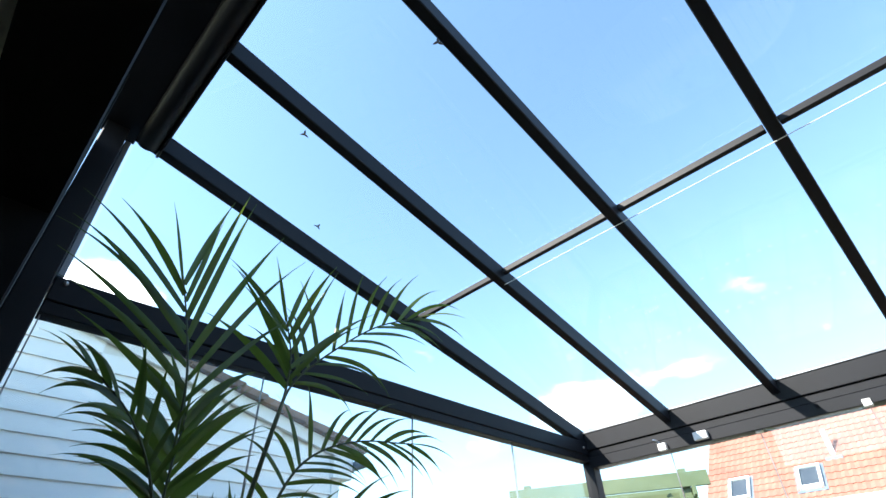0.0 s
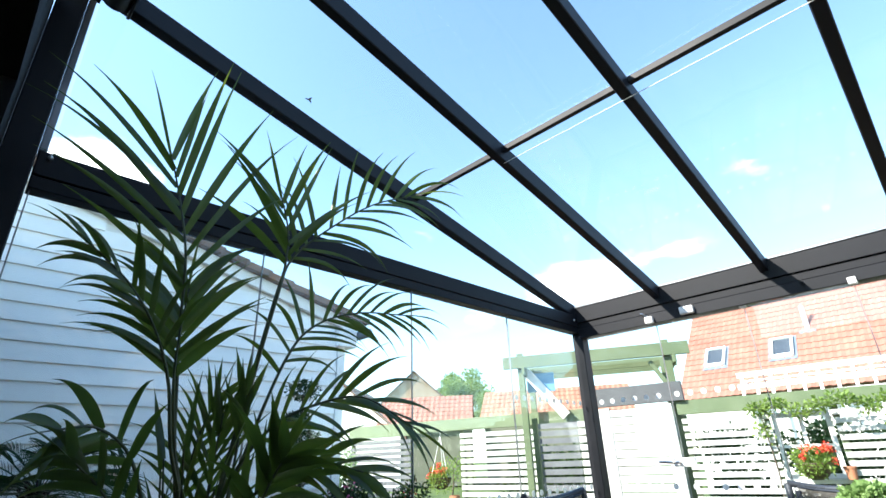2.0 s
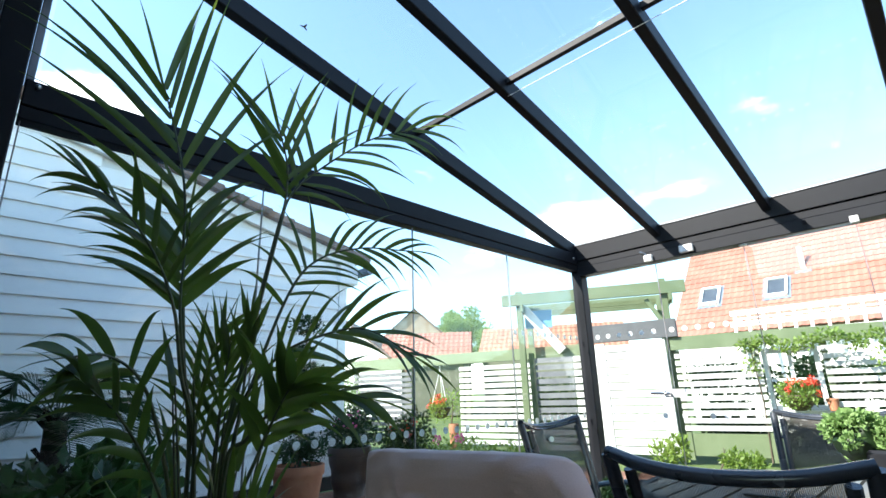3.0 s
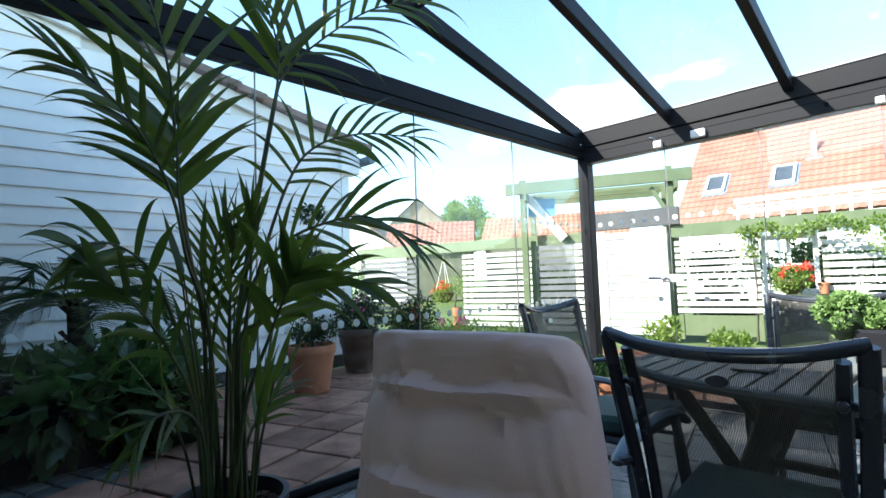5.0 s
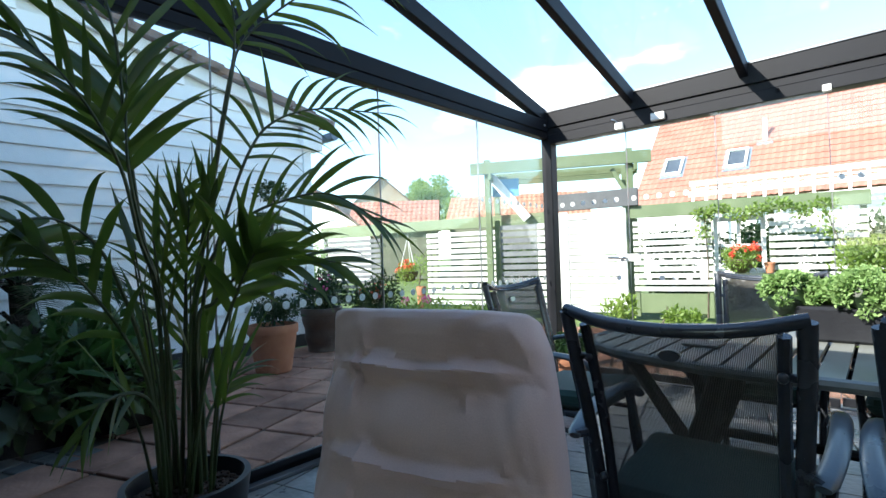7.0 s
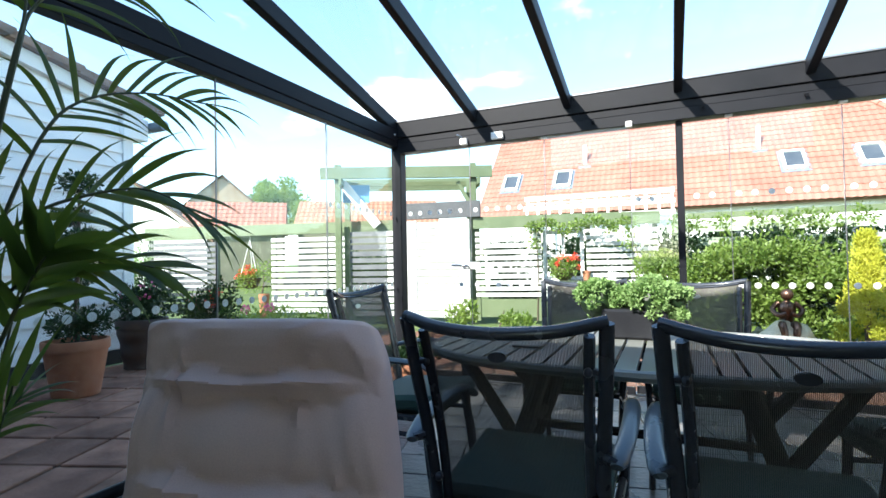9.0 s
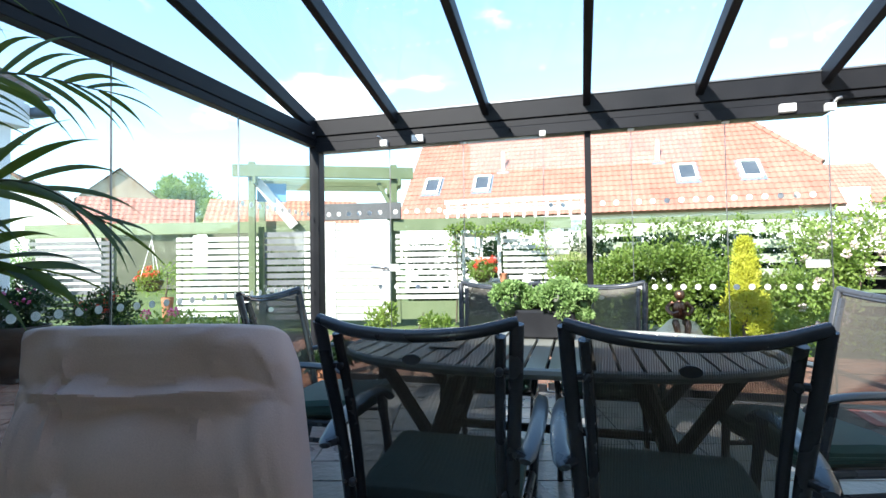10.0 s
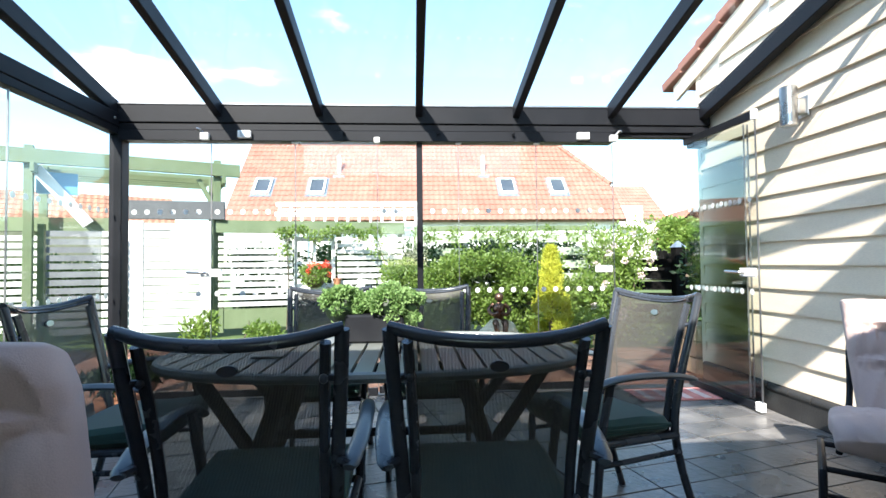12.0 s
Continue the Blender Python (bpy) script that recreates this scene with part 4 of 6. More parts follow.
def pergola():
    a = math.atan2(8.92 - 7.58, -0.48 + 3.25)
    L = math.hypot(8.92 - 7.58, -0.48 + 3.25)
    p = thing("pergola", "sage green timber pergola over the garden gate", "pergola", Matrix.Translation((-3.25, 7.58, 0)) @ Matrix.Rotation(a, 4, "Z"))
    one_box("beam", (0.0, L, -0.03, 0.03, 2.56, 2.77), M_GREEN, p, bevel=0.005)
    one_box("beam", (0.1, L - 0.1, 1.15, 1.21, 2.56, 2.74), M_GREEN, p, bevel=0.005)
    for u in (0.30, L - 0.34):
        one_box("post", (u - 0.055, u + 0.055, 0.035, 0.145, 0, 2.83), M_GREEN, p, bevel=0.005)
        one_box("post", (u - 0.055, u + 0.055, 1.03, 1.145, 0, 2.70), M_GREEN, p, bevel=0.005)
        one_box("cross_beam", (u + 0.06, u + 0.11, -0.2, 1.5, 2.42, 2.555), M_GREEN, p, bevel=0.004)
    for k in range(4):
        u = 0.7 + k * 0.5
        bm = B()
        box(bm, 0.42, L - 0.45, 0.28 + k * 0.21, 0.31 + k * 0.21, 2.46, 2.54)
        part("slat", bm, M_GREEN, p)
    # corner braces
    bm = B()
    bar(bm, (0.38, 0.09, 2.50), (1.0, 0.09, 1.72), 0.06, 0.16, 0.004)
    part("brace", bm, M_SLAT, p, "wide white diagonal brace")
    bm = B()
    bar(bm, (L - 0.42, 0.09, 2.12), (L - 0.62, 0.09, 2.50), 0.06, 0.07, 0.004)
    part("brace", bm, M_GREEN, p)
    one_box("sign_board", (0.36, 0.85, 0.20, 0.22, 2.16, 2.48), M_BLUE, p, "blue painted board")


pergola()


def dark_fence():
    f = thing("fence_panel", "pale green slatted fence buried in climbers", "fence", Matrix.Translation((2.45, 8.05, 0)), "slatted garden fence")
    for k in range(7):
        one_box("slat", (0, 2.68, -0.011, 0.011, 0.2 + k * 0.2, 0.2 + k * 0.2 + 0.12), M_PALEGREEN, f)
    one_box("top_rail", (-0.02, 2.72, -0.04, 0.03, 1.58, 1.66), M_GREEN, f)
    for x in (0.0, 1.35, 2.66):
        one_box("post", (x - 0.035, x + 0.035, 0.014, 0.085, 0, 1.577), M_GREEN, f)
    p = thing("gate_post", "black stained fence post with a pointed cap", "post", Matrix.Translation((6.12, 7.2, 0)))
    one_box("post", (-0.07, 0.07, -0.07, 0.07, 0, 1.28), M_DARKWOOD, p, bevel=0.006)
    bm = B()
    bmesh.ops.create_cone(bm, cap_ends=True, segments=4, radius1=0.12, radius2=0.01, depth=0.09, matrix=Matrix.Translation((0, 0, 1.326)) @ Matrix.Rotation(radians(45), 4, "Z"))
    part("cap", bm, M_LEAD, p)
    d = thing("fence_panel", "black horizontal board fence beside the post", "fence", Matrix.Translation((6.05, 7.25, 0)) @ Matrix.Rotation(radians(155), 4, "Z"), "dark fence")
    for k in range(6):
        one_box("board", (0, 0.9, -0.01, 0.01, 0.2 + k * 0.16, 0.32 + k * 0.16), M_DARKWOOD, d)
    d2 = thing("fence_panel", "black horizontal board fence beyond the post", "fence", Matrix.Translation((6.2, 7.25, 0)) @ Matrix.Rotation(radians(35), 4, "Z"), "dark fence")
    for k in range(7):
        one_box("board", (0, 1.6, -0.01, 0.01, 0.1 + k * 0.16, 0.22 + k * 0.16), M_DARKWOOD, d2)


dark_fence()


# ---- dining chairs ----
def chair():
    c = thing("dining_chair", "blue-grey metal armchair with a grey woven sling back", "chair", None, "chairs round the table")
    for s in (-1, 1):
        bm = B()
        sweep(bm, smooth_curve([(s * 0.262, -0.29, 0.0), (s * 0.246, -0.215, 0.22), (s * 0.240, -0.175, 0.43), (s * 0.248, -0.20, 0.62), (s * 0.262, -0.245, 0.80), (s * 0.272, -0.285, 0.957)], 5), 0.019, 10, 0.8)
        up = part("back_upright", bm, M_FRAME, c, "", True)
        bm = B()
        sweep(bm, smooth_curve([(s * 0.210, -0.150, 0.40), (s * 0.212, -0.188, 0.62), (s * 0.220, -0.232, 0.80), (s * 0.228, -0.268, 0.925)], 5), 0.015, 8)
        part("sling_rail", bm, M_FRAME, c, "", True)
        for z, y in ((0.52, -0.185), (0.84, -0.25)):
            bm = B()
            sweep(bm, [(s * 0.216, y + 0.008, z), (s * 0.250, y - 0.006, z)], 0.009, 8)
            bmesh.ops.create_uvsphere(bm, u_segments=8, v_segments=6, radius=0.012, matrix=Matrix.Translation((s * 0.222, y - 0.012, z)))
            part("bolt", bm, M_FRAME, c, "", True)
        bm = B()
        sweep(bm, smooth_curve([(s * 0.283, -0.245, 0.628), (s * 0.302, -0.12, 0.655), (s * 0.308, 0.06, 0.668), (s * 0.298, 0.20, 0.655), (s * 0.284, 0.255, 0.615)], 6), [0.016] + [0.025] * 23 + [0.014], 10, 0.5)
        part("armrest", bm, M_ARM, c, "smooth blue-grey armrest", True)
        bm = B()
        sweep(bm, smooth_curve([(s * 0.292, 0.17, 0.652), (s * 0.272, 0.20, 0.45), (s * 0.262, 0.215, 0.25), (s * 0.266, 0.25, 0.0)], 5), 0.017, 8)
        part("front_leg", bm, M_FRAME, c, "", True)
        bm = B()
        sweep(bm, [(s * 0.250, -0.18, 0.405), (s * 0.268, 0.205, 0.415)], 0.014, 8)
        part("seat_rail", bm, M_FRAME, c, "", True)
        bm = B()
        sweep(bm, [(s * 0.252, -0.19, 0.34), (s * 0.266, 0.208, 0.34)], 0.011, 8)
        part("side_stretcher", bm, M_FRAME, c, "", True)
        bm = B()
        sweep(bm, [(s * 0.254, -0.215, 0.635), (s * 0.284, -0.235, 0.63)], 0.012, 8)
        part("arm_bracket", bm, M_FRAME, c, "", True)
    bm = B()
    sweep(bm, smooth_curve([(-0.274, -0.284, 0.960), (-0.15, -0.318, 0.938), (0, -0.328, 0.930), (0.15, -0.318, 0.938), (0.274, -0.284, 0.960)], 6), 0.0155, 10)
    part("top_rail", bm, M_FRAME, c, "curved blue-grey top rail", True)
    for y, z in ((0.205, 0.41), (-0.17, 0.405)):
        bm = B()
        sweep(bm, [(-0.262, y, z), (0.262, y, z)], 0.012, 8)
        part("cross_rail", bm, M_FRAME, c, "", True)

    def back_point(u, v):
        w = 1 - u * u
        z = 0.41 + v * (0.944 - 0.024 * w - 0.41)
        y = -0.15 - (0.12 + 0.046 * w) * (0.65 * v + 0.35 * v * v) - 0.012 * w * math.sin(math.pi * v)
        return (u * (0.206 + 0.02 * v), y, z)

    bm = B()
    nu, nv = 14, 12
    g = [[bm.verts.new(back_point(-1 + 2 * i / nu, j / nv)) for i in range(nu + 1)] for j in range(nv + 1)]
    for j in range(nv):
        for i in range(nu):
            bm.faces.new((g[j][i], g[j][i + 1], g[j + 1][i + 1], g[j + 1][i]))
    part("back_sling", bm, M_SLING, c, "see-through grey woven back", True)
    bm = B()
    for v in (1.0,):
        sweep(bm, [back_point(-1 + 2 * i / 10, v) for i in range(11)], 0.006, 6)
    part("sling_hem", bm, M_FRAME, c, "", True)
    bm = B()
    box(bm, -0.235, 0.235, -0.165, 0.20, 0.412, 0.418)
    part("seat_sling", bm, M_SLING, c)
    p = Vector(back_point(0, 0.905))
    for dy, material, label in ((0.010, M_STEEL, "small oval metal badge"), (-0.003, M_FRAME, "dark oval badge backing")):
        bm = B()
        bmesh.ops.create_circle(bm, cap_ends=True, segments=20, radius=0.024)
        bmesh.ops.scale(bm, vec=(1.0, 0.5, 1.0), verts=bm.verts)
        e = bmesh.ops.extrude_face_region(bm, geom=bm.faces[:])
        bmesh.ops.translate(bm, vec=(0, 0, 0.005), verts=[v for v in e["geom"] if isinstance(v, bmesh.types.BMVert)])
        bmesh.ops.transform(bm, matrix=Matrix.Translation(p + Vector((0, dy, 0))) @ Matrix.Rotation(radians(98), 4, "X"), verts=bm.verts)
        part("badge", bm, material, c, label)
    c.scale = (0.895, 1.0, 0.985)
    return c


def seat_pad():
    p = thing("seat_pad", "dark green padded seat cushion lying on a chair", "cushion", None, "seat cushions")
    bm = B()
    box(bm, -0.225, 0.225, -0.15, 0.26, 0.0, 0.06, 0.02)
    bmesh.ops.subdivide_edges(bm, edges=bm.edges[:], cuts=2, use_grid_fill=True)
    for v in bm.verts:
        v.co.z += 0.008 * noise.noise(v.co * 9) + 0.03 * max(0.0, (v.co.y + 0.15) / 0.41) * (1 if v.co.z > 0.03 else 0.2)
    part("pad", bm, M_GREENPAD, p, "", True)
    bm = B()
    sweep(bm, [(-0.222, -0.147, 0.028), (0.222, -0.147, 0.028), (0.222, 0.257, 0.042), (-0.222, 0.257, 0.042), (-0.222, -0.147, 0.028)], 0.008, 6)
    part("piping", bm, M_GREENPAD, p)
    return p


def place_chairs():
    c, p = chair(), seat_pad()
    spots = ((1.985, 1.86, 1.5), (2.59, 1.85, -1), (1.20, 2.59, -90), (3.20, 2.54, 107), (1.90, 3.22, 180), (2.50, 3.22, 181))
    for i, (x, y, a) in enumerate(spots):
        m = Matrix.Translation((x, y, 0)) @ Matrix.Rotation(radians(a), 4, "Z")
        pm = m @ Matrix.Translation((0, 0, 0.413))
        if i == 0:
            c.matrix_basis, p.matrix_basis = m @ Matrix.Diagonal((0.895, 1.0, 0.985, 1)), pm
        else:
            copy_thing(c, m)
            copy_thing(p, pm)


place_chairs()


# ---- garden table ----
def table():
    t = thing("garden_table", "grey-green slatted metal garden table with rounded ends", "table", Matrix.Translation((2.25, 2.52, 0)))
    a, b = 0.82, 0.47

    def half(x):
        return b * max(0.0, 1 - abs(x / a) ** 2.6) ** (1 / 2.6)

    x = -a + 0.03
    while x < a - 0.05:
        w = 0.062
        bm = B()
        h0, h1 = half(x) - 0.012, half(x + w) - 0.012
        if min(h0, h1) > 0.05:
            q = [bm.verts.new((xx, yy, z)) for z in (0.722, 0.738) for xx, yy in ((x, -h0), (x + w, -h1), (x + w, h1), (x, h0))]
            bm.faces.new(q[:4])
            bm.faces.new(q[4:])
            for k in range(4):
                bm.faces.new((q[k], q[(k + 1) % 4], q[4 + (k + 1) % 4], q[4 + k]))
            part("slat", bm, M_TABLE, t)
        else:
            bm.free()
        x += w + 0.012
    bm = B()
    ring = []
    for k in range(64):
        th = 2 * math.pi * k / 64
        cx, sy = math.cos(th), math.sin(th)
        ring.append((a * math.copysign(abs(cx) ** (2 / 2.6), cx), b * math.copysign(abs(sy) ** (2 / 2.6), sy), 0.726))
    sweep(bm, ring + [ring[0]], 0.018, 8)
    part("rim", bm, M_TABLE, t, "rounded table rim", True)
    for s in (-1, 1):
        bm = B()
        bar(bm, (-0.66, s * 0.2, 0.70), (0.66, s * 0.2, 0.70), 0.03, 0.035)
        part("rail", bm, M_ALU, t)
        for e in (-1, 1):
            bm = B()
            sweep(bm, smooth_curve([(e * 0.32, s * 0.20, 0.69), (e * 0.42, s * 0.24, 0.40), (e * 0.60, s * 0.33, 0.0)], 6), 0.032, 8)
            part("leg", bm, M_ALU, t, "", True)
            bm = B()
            sweep(bm, [(e * 0.64, s * 0.2, 0.69), (e * 0.42, s * 0.24, 0.40)], 0.026, 8)
            part("brace", bm, M_ALU, t, "", True)
    for e in (-1, 1):
        bm = B()
        sweep(bm, [(e * 0.42, -0.24, 0.40), (e * 0.42, 0.24, 0.40)], 0.018, 8)
        part("stretcher", bm, M_ALU, t, "", True)
    bm = B()
    sweep(bm, [(-0.42, 0, 0.40), (0.42, 0, 0.40)], 0.018, 8)
    part("stretcher", bm, M_ALU, t, "", True)
    one_box("latch_plate", (-0.46, -0.34, -0.17, -0.06, 0.739, 0.748), M_TABLE, t, "flat latch plate", 0.003)


table()


# ---- leaf tools ----
def leaf_cloud(rng, centres, radii, counts, size, up=0.3, hollow=0.55, aspect=0.5):
    """Vertices and faces of folded leaf blades scattered in ellipsoid clumps, denser towards the outside."""
    V, F = [], []
    for c, r, n in zip(centres, radii, counts):
        d = rng.normal(size=(n, 3))
        d /= np.linalg.norm(d, axis=1)[:, None]
        rad = hollow + (1 - hollow) * rng.random(n) ** 0.6
        lump = 1 + 0.16 * np.sin(d[:, 0] * 7 + c[0] * 3) * np.cos(d[:, 2] * 6 + c[1])
        p = np.array(c) + d * np.array(r) * (rad * lump)[:, None]
        ax = d * 0.8 + rng.normal(size=(n, 3)) * 0.7
        ax[:, 2] += up
        ax /= np.linalg.norm(ax, axis=1)[:, None]
        ot = np.cross(ax, rng.normal(size=(n, 3)))
        ot /= np.linalg.norm(ot, axis=1)[:, None]
        s = size * (0.6 + 0.8 * rng.random(n))[:, None]
        nrm = np.cross(ax, ot)
        tip, base = p + ax * s, p
        l, q = p + ax * s * 0.5 + ot * s * aspect * 0.5 + nrm * s * 0.08, p + ax * s * 0.5 - ot * s * aspect * 0.5 + nrm * s * 0.08
        blk = np.stack([base, l, tip, q], axis=1).reshape(-1, 3)
        k0 = sum(len(v) for v in V)
        V.append(blk)
        idx = k0 + np.arange(n) * 4
        F.append(np.concatenate([np.stack([idx, idx + 1, idx + 2], 1), np.stack([idx, idx + 2, idx + 3], 1)]))
    return np.concatenate(V), np.concatenate(F)


def leaf_mesh(name, V, F, material):
    me = bpy.data.meshes.new(name)
    me.from_pydata(V.tolist(), [], F.tolist())
    me.materials.append(material)
    me.polygons.foreach_set("use_smooth", [True] * len(me.polygons))
    return me


def foliage(name, parent, seed, centres, radii, counts, size, material, label="", **kw):
    rng = np.random.default_rng(seed)
    V, F = leaf_cloud(rng, centres, radii, counts, size, **kw)
    ob = new(name, leaf_mesh(name, V, F, material))
    ob.parent = parent
    return tagged(ob, label, kind="stuff")


def pot(parent, r, h, material, ribs=0, label=""):
    bm = B()
    prof = [(r * 0.68, 0.0)]
    n = 14
    for k in range(n + 1):
        t = k / n
        rr = r * (0.70 + 0.24 * t) + (0.008 * math.sin(t * ribs * 2 * math.pi) if ribs else 0)
        prof.append((rr, h * (0.01 + 0.80 * t)))
    prof += [(r * 0.99, h * 0.815), (r * 1.0, h * 0.83), (r * 1.0, h * 0.98), (r * 0.98, h), (r * 0.90, h), (r * 0.88, h * 0.97), (r * 0.86, h * 0.90)]
    lathe(bm, prof, 36)
    return part("pot", bm, material, parent, label, True)


def soil(parent, r, z):
    bm = B()
    bmesh.ops.create_circle(bm, cap_ends=True, segments=28, radius=r, matrix=Matrix.Translation((0, 0, z)))
    return part("soil", bm, M_SOIL, parent)


# ---- planter on the table ----
def table_planter():
    t = thing("table_planter", "dark trough on the table with bright green tufted plants", "planter", Matrix.Translation((2.195, 2.74, 0.7392)))
    bm = B()
    box(bm, -0.10, 0.16, -0.085, 0.085, 0, 0.125, 0.01)
    part("trough", bm, M_DARKPOT, t)
    for i, (x, y, z, r) in enumerate(((-0.125, -0.03, 0.15, 0.095), (-0.05, 0.04, 0.165, 0.075), (0.085, -0.045, 0.165, 0.085), (0.175, 0.0, 0.15, 0.078), (0.10, 0.06, 0.185, 0.07))):
        p = new("tufted_plant")
        p.parent = t
        bm = B()
        bmesh.ops.create_icosphere(bm, subdivisions=3, radius=r * 0.66, matrix=Matrix.Translation((x, y, z)))
        for v in bm.verts:
            v.co += (v.co - Vector((x, y, z))) * 0.25 * noise.noise(v.co * 40)
        part("heart", bm, M_LEAF_DARK, p, "", True)
        cs, rs, ns = [], [], []
        rng = random.Random(40 + i)
        for k in range(26):
            d = Vector((rng.gauss(0, 1), rng.gauss(0, 1), rng.gauss(0.25, 0.8))).normalized()
            cs.append(tuple(Vector((x, y, z)) + d * r * 0.82))
            rs.append((r * 0.3,) * 3)
            ns.append(95)
        foliage("leaves", p, 60 + i, cs, rs, ns, 0.017, M_BUSH, "tight curly green leaves", hollow=0.3, aspect=0.7)


table_planter()


# ---- padded recliner ----
def recliner():
    c = thing("recliner", "taupe padded garden recliner on a dark frame", "recliner", None, "padded recliners")

    def pad(name, path, widths, thick, creases, label, seed, lean=0.0):
        """A stuffed cushion lofted along a path of (y, z); creases pinch it in the middle of its width."""
        bm = B()
        pts = smooth_curve([(0, y, z) for y, z in path], 44)
        n = 112
        rings = []
        N = len(pts) - 1
        long = sum((b - a).length for a, b in zip(pts, pts[1:]))
        for i, p in enumerate(pts):
            v = i / N
            a, b = pts[max(0, i - 1)], pts[min(N, i + 1)]
            d = (b - a).normalized()
            out = Vector((0, -d.z, d.y))
            k = v * (len(widths) - 1)
            w = widths[int(k)] + (widths[min(int(k) + 1, len(widths) - 1)] - widths[int(k)]) * (k - int(k))
            end = min(1.0, (1 - abs(2 * v - 1)) / 0.10)
            cap = (1 - (1 - end) ** 2) ** 0.5
            ring = []
            for j in range(n):
                th = 2 * math.pi * j / n
                cx, sy = math.cos(th), math.sin(th)
                x = w / 2 * math.copysign(abs(cx) ** 0.5, cx) * (0.90 + 0.10 * cap)
                ts = thick / 2 * math.copysign(abs(sy) ** 0.55, sy) * max(0.12, cap)
                u = abs(x) / (w / 2)
                wide = 1 / (1 + math.exp((u - 0.66) * 11))
                flat_side = min(1.0, abs(sy) * 1.6)
                dip = 0.0
                seams = [0.0] + sorted(cv for cv, _ in creases) + [1.0]
                for lo, hi in zip(seams, seams[1:]):
                    if lo <= v < hi:
                        dip -= 0.018 * (1 - 0.45 * u * u) * math.sin(math.pi * (v - lo) / (hi - lo)) ** 0.8
                for cv, depth in creases:
                    at = (v - cv - 0.030 * u * u + 0.006 * noise.noise(Vector((x * 6, seed, cv * 9)))) * long
                    reach = 0.022 if at > 0 else 0.016
                    dip += depth * (0.10 + 0.90 * wide) * math.exp(-abs(at) / reach)
                    gather = noise.noise(Vector((x * 30 + at * 6 * math.copysign(1, x), cv * 7, seed)))
                    dip += 0.6 * depth * abs(gather) * math.exp(-(at / 0.075) ** 2) * (0.3 + math.exp(-((u - 0.6) / 0.3) ** 2))
                crumple = 0.010 * noise.noise(Vector((x * 7, v * 4, seed))) + 0.0045 * noise.noise(Vector((x * 20 + v * 5, v * 6, seed + 3)))
                ridge = 0.011 * (1 - abs(noise.noise(Vector((x * 13 + v * 2.5, v * 2.2, seed + 7))))) ** 4
                ts += math.copysign((crumple + ridge - dip) * flat_side, sy)
                ring.append(bm.verts.new(p + Vector((x + lean * (v - 1), 0, 0)) + out * ts))
            rings.append(ring)
        for r, s in zip(rings, rings[1:]):
            for k in range(n):
                bm.faces.new((r[k], r[(k + 1) % n], s[(k + 1) % n], s[k]))
        bm.faces.new(rings[0][::-1])
        bm.faces.new(rings[-1])
        return part(name, bm, M_CUSHION, c, label, True)

    b = pad("back_cushion", [(-0.10, 0.38), (-0.16, 0.56), (-0.225, 0.74), (-0.285, 0.89), (-0.31, 0.97)], [0.505, 0.50, 0.49, 0.468, 0.44], 0.15, ((0.42, 0.033), (0.66, 0.035)), "stuffed taupe back cushion with stitched creases", 2.0, 0.09)
    pad("seat_cushion", [(-0.06, 0.47), (0.08, 0.47), (0.22, 0.50), (0.36, 0.52), (0.43, 0.47)], [0.56, 0.57, 0.57, 0.56, 0.54], 0.10, ((0.5, 0.016),), "thick seat cushion", 5.0)
    for s in (-1, 1):
        bm = B()
        sweep(bm, smooth_curve([(s * 0.31, 0.40, 0.0), (s * 0.31, 0.36, 0.30), (s * 0.31, 0.30, 0.35), (s * 0.31, -0.10, 0.33), (s * 0.31, -0.16, 0.28), (s * 0.31, -0.28, 0.0)], 5), 0.014, 8)
        part("leg_loop", bm, M_ALU, c, "", True)
        bm = B()
        sweep(bm, smooth_curve([(s * 0.25, 0.05, 0.34), (s * 0.20, -0.20, 0.50), (s * 0.19, -0.30, 0.72), (s * 0.18, -0.35, 0.86)], 5), 0.013, 8)
        part("back_tube", bm, M_ALU, c, "", True)
    for y, z in ((0.30, 0.345), (-0.10, 0.325), (0.40, 0.03), (-0.27, 0.03)):
        bm = B()
        sweep(bm, [(-0.31, y, z), (0.31, y, z)], 0.012, 8)
        part("cross_tube", bm, M_ALU, c, "", True)
    return c, b


def place_recliners():
    c, b = recliner()
    c.matrix_basis = Matrix.Translation((1.71, 0.909, 0)) @ Matrix.Rotation(radians(195), 4, "Z")
    second = copy_thing(c, Matrix.Translation((4.29, 2.235, 0)) @ Matrix.Rotation(radians(140), 4, "Z"))
    second.scale = (0.93, 0.93, 0.93)
    tagged(second, "taupe padded garden recliner beside the clad wall")
    one_box("cloth_tag", (-0.335, -0.28, -0.195, -0.19, 0.59, 0.64), M_RED, b, "small red cloth tag")


place_recliners()


# ---- potted plants and beds outside ----
def flowers(parent, seed, centres, radii, counts, material, size=0.028):
    return foliage("blossom", parent, seed, centres, radii, counts, size, material, hollow=0.85, aspect=0.9)


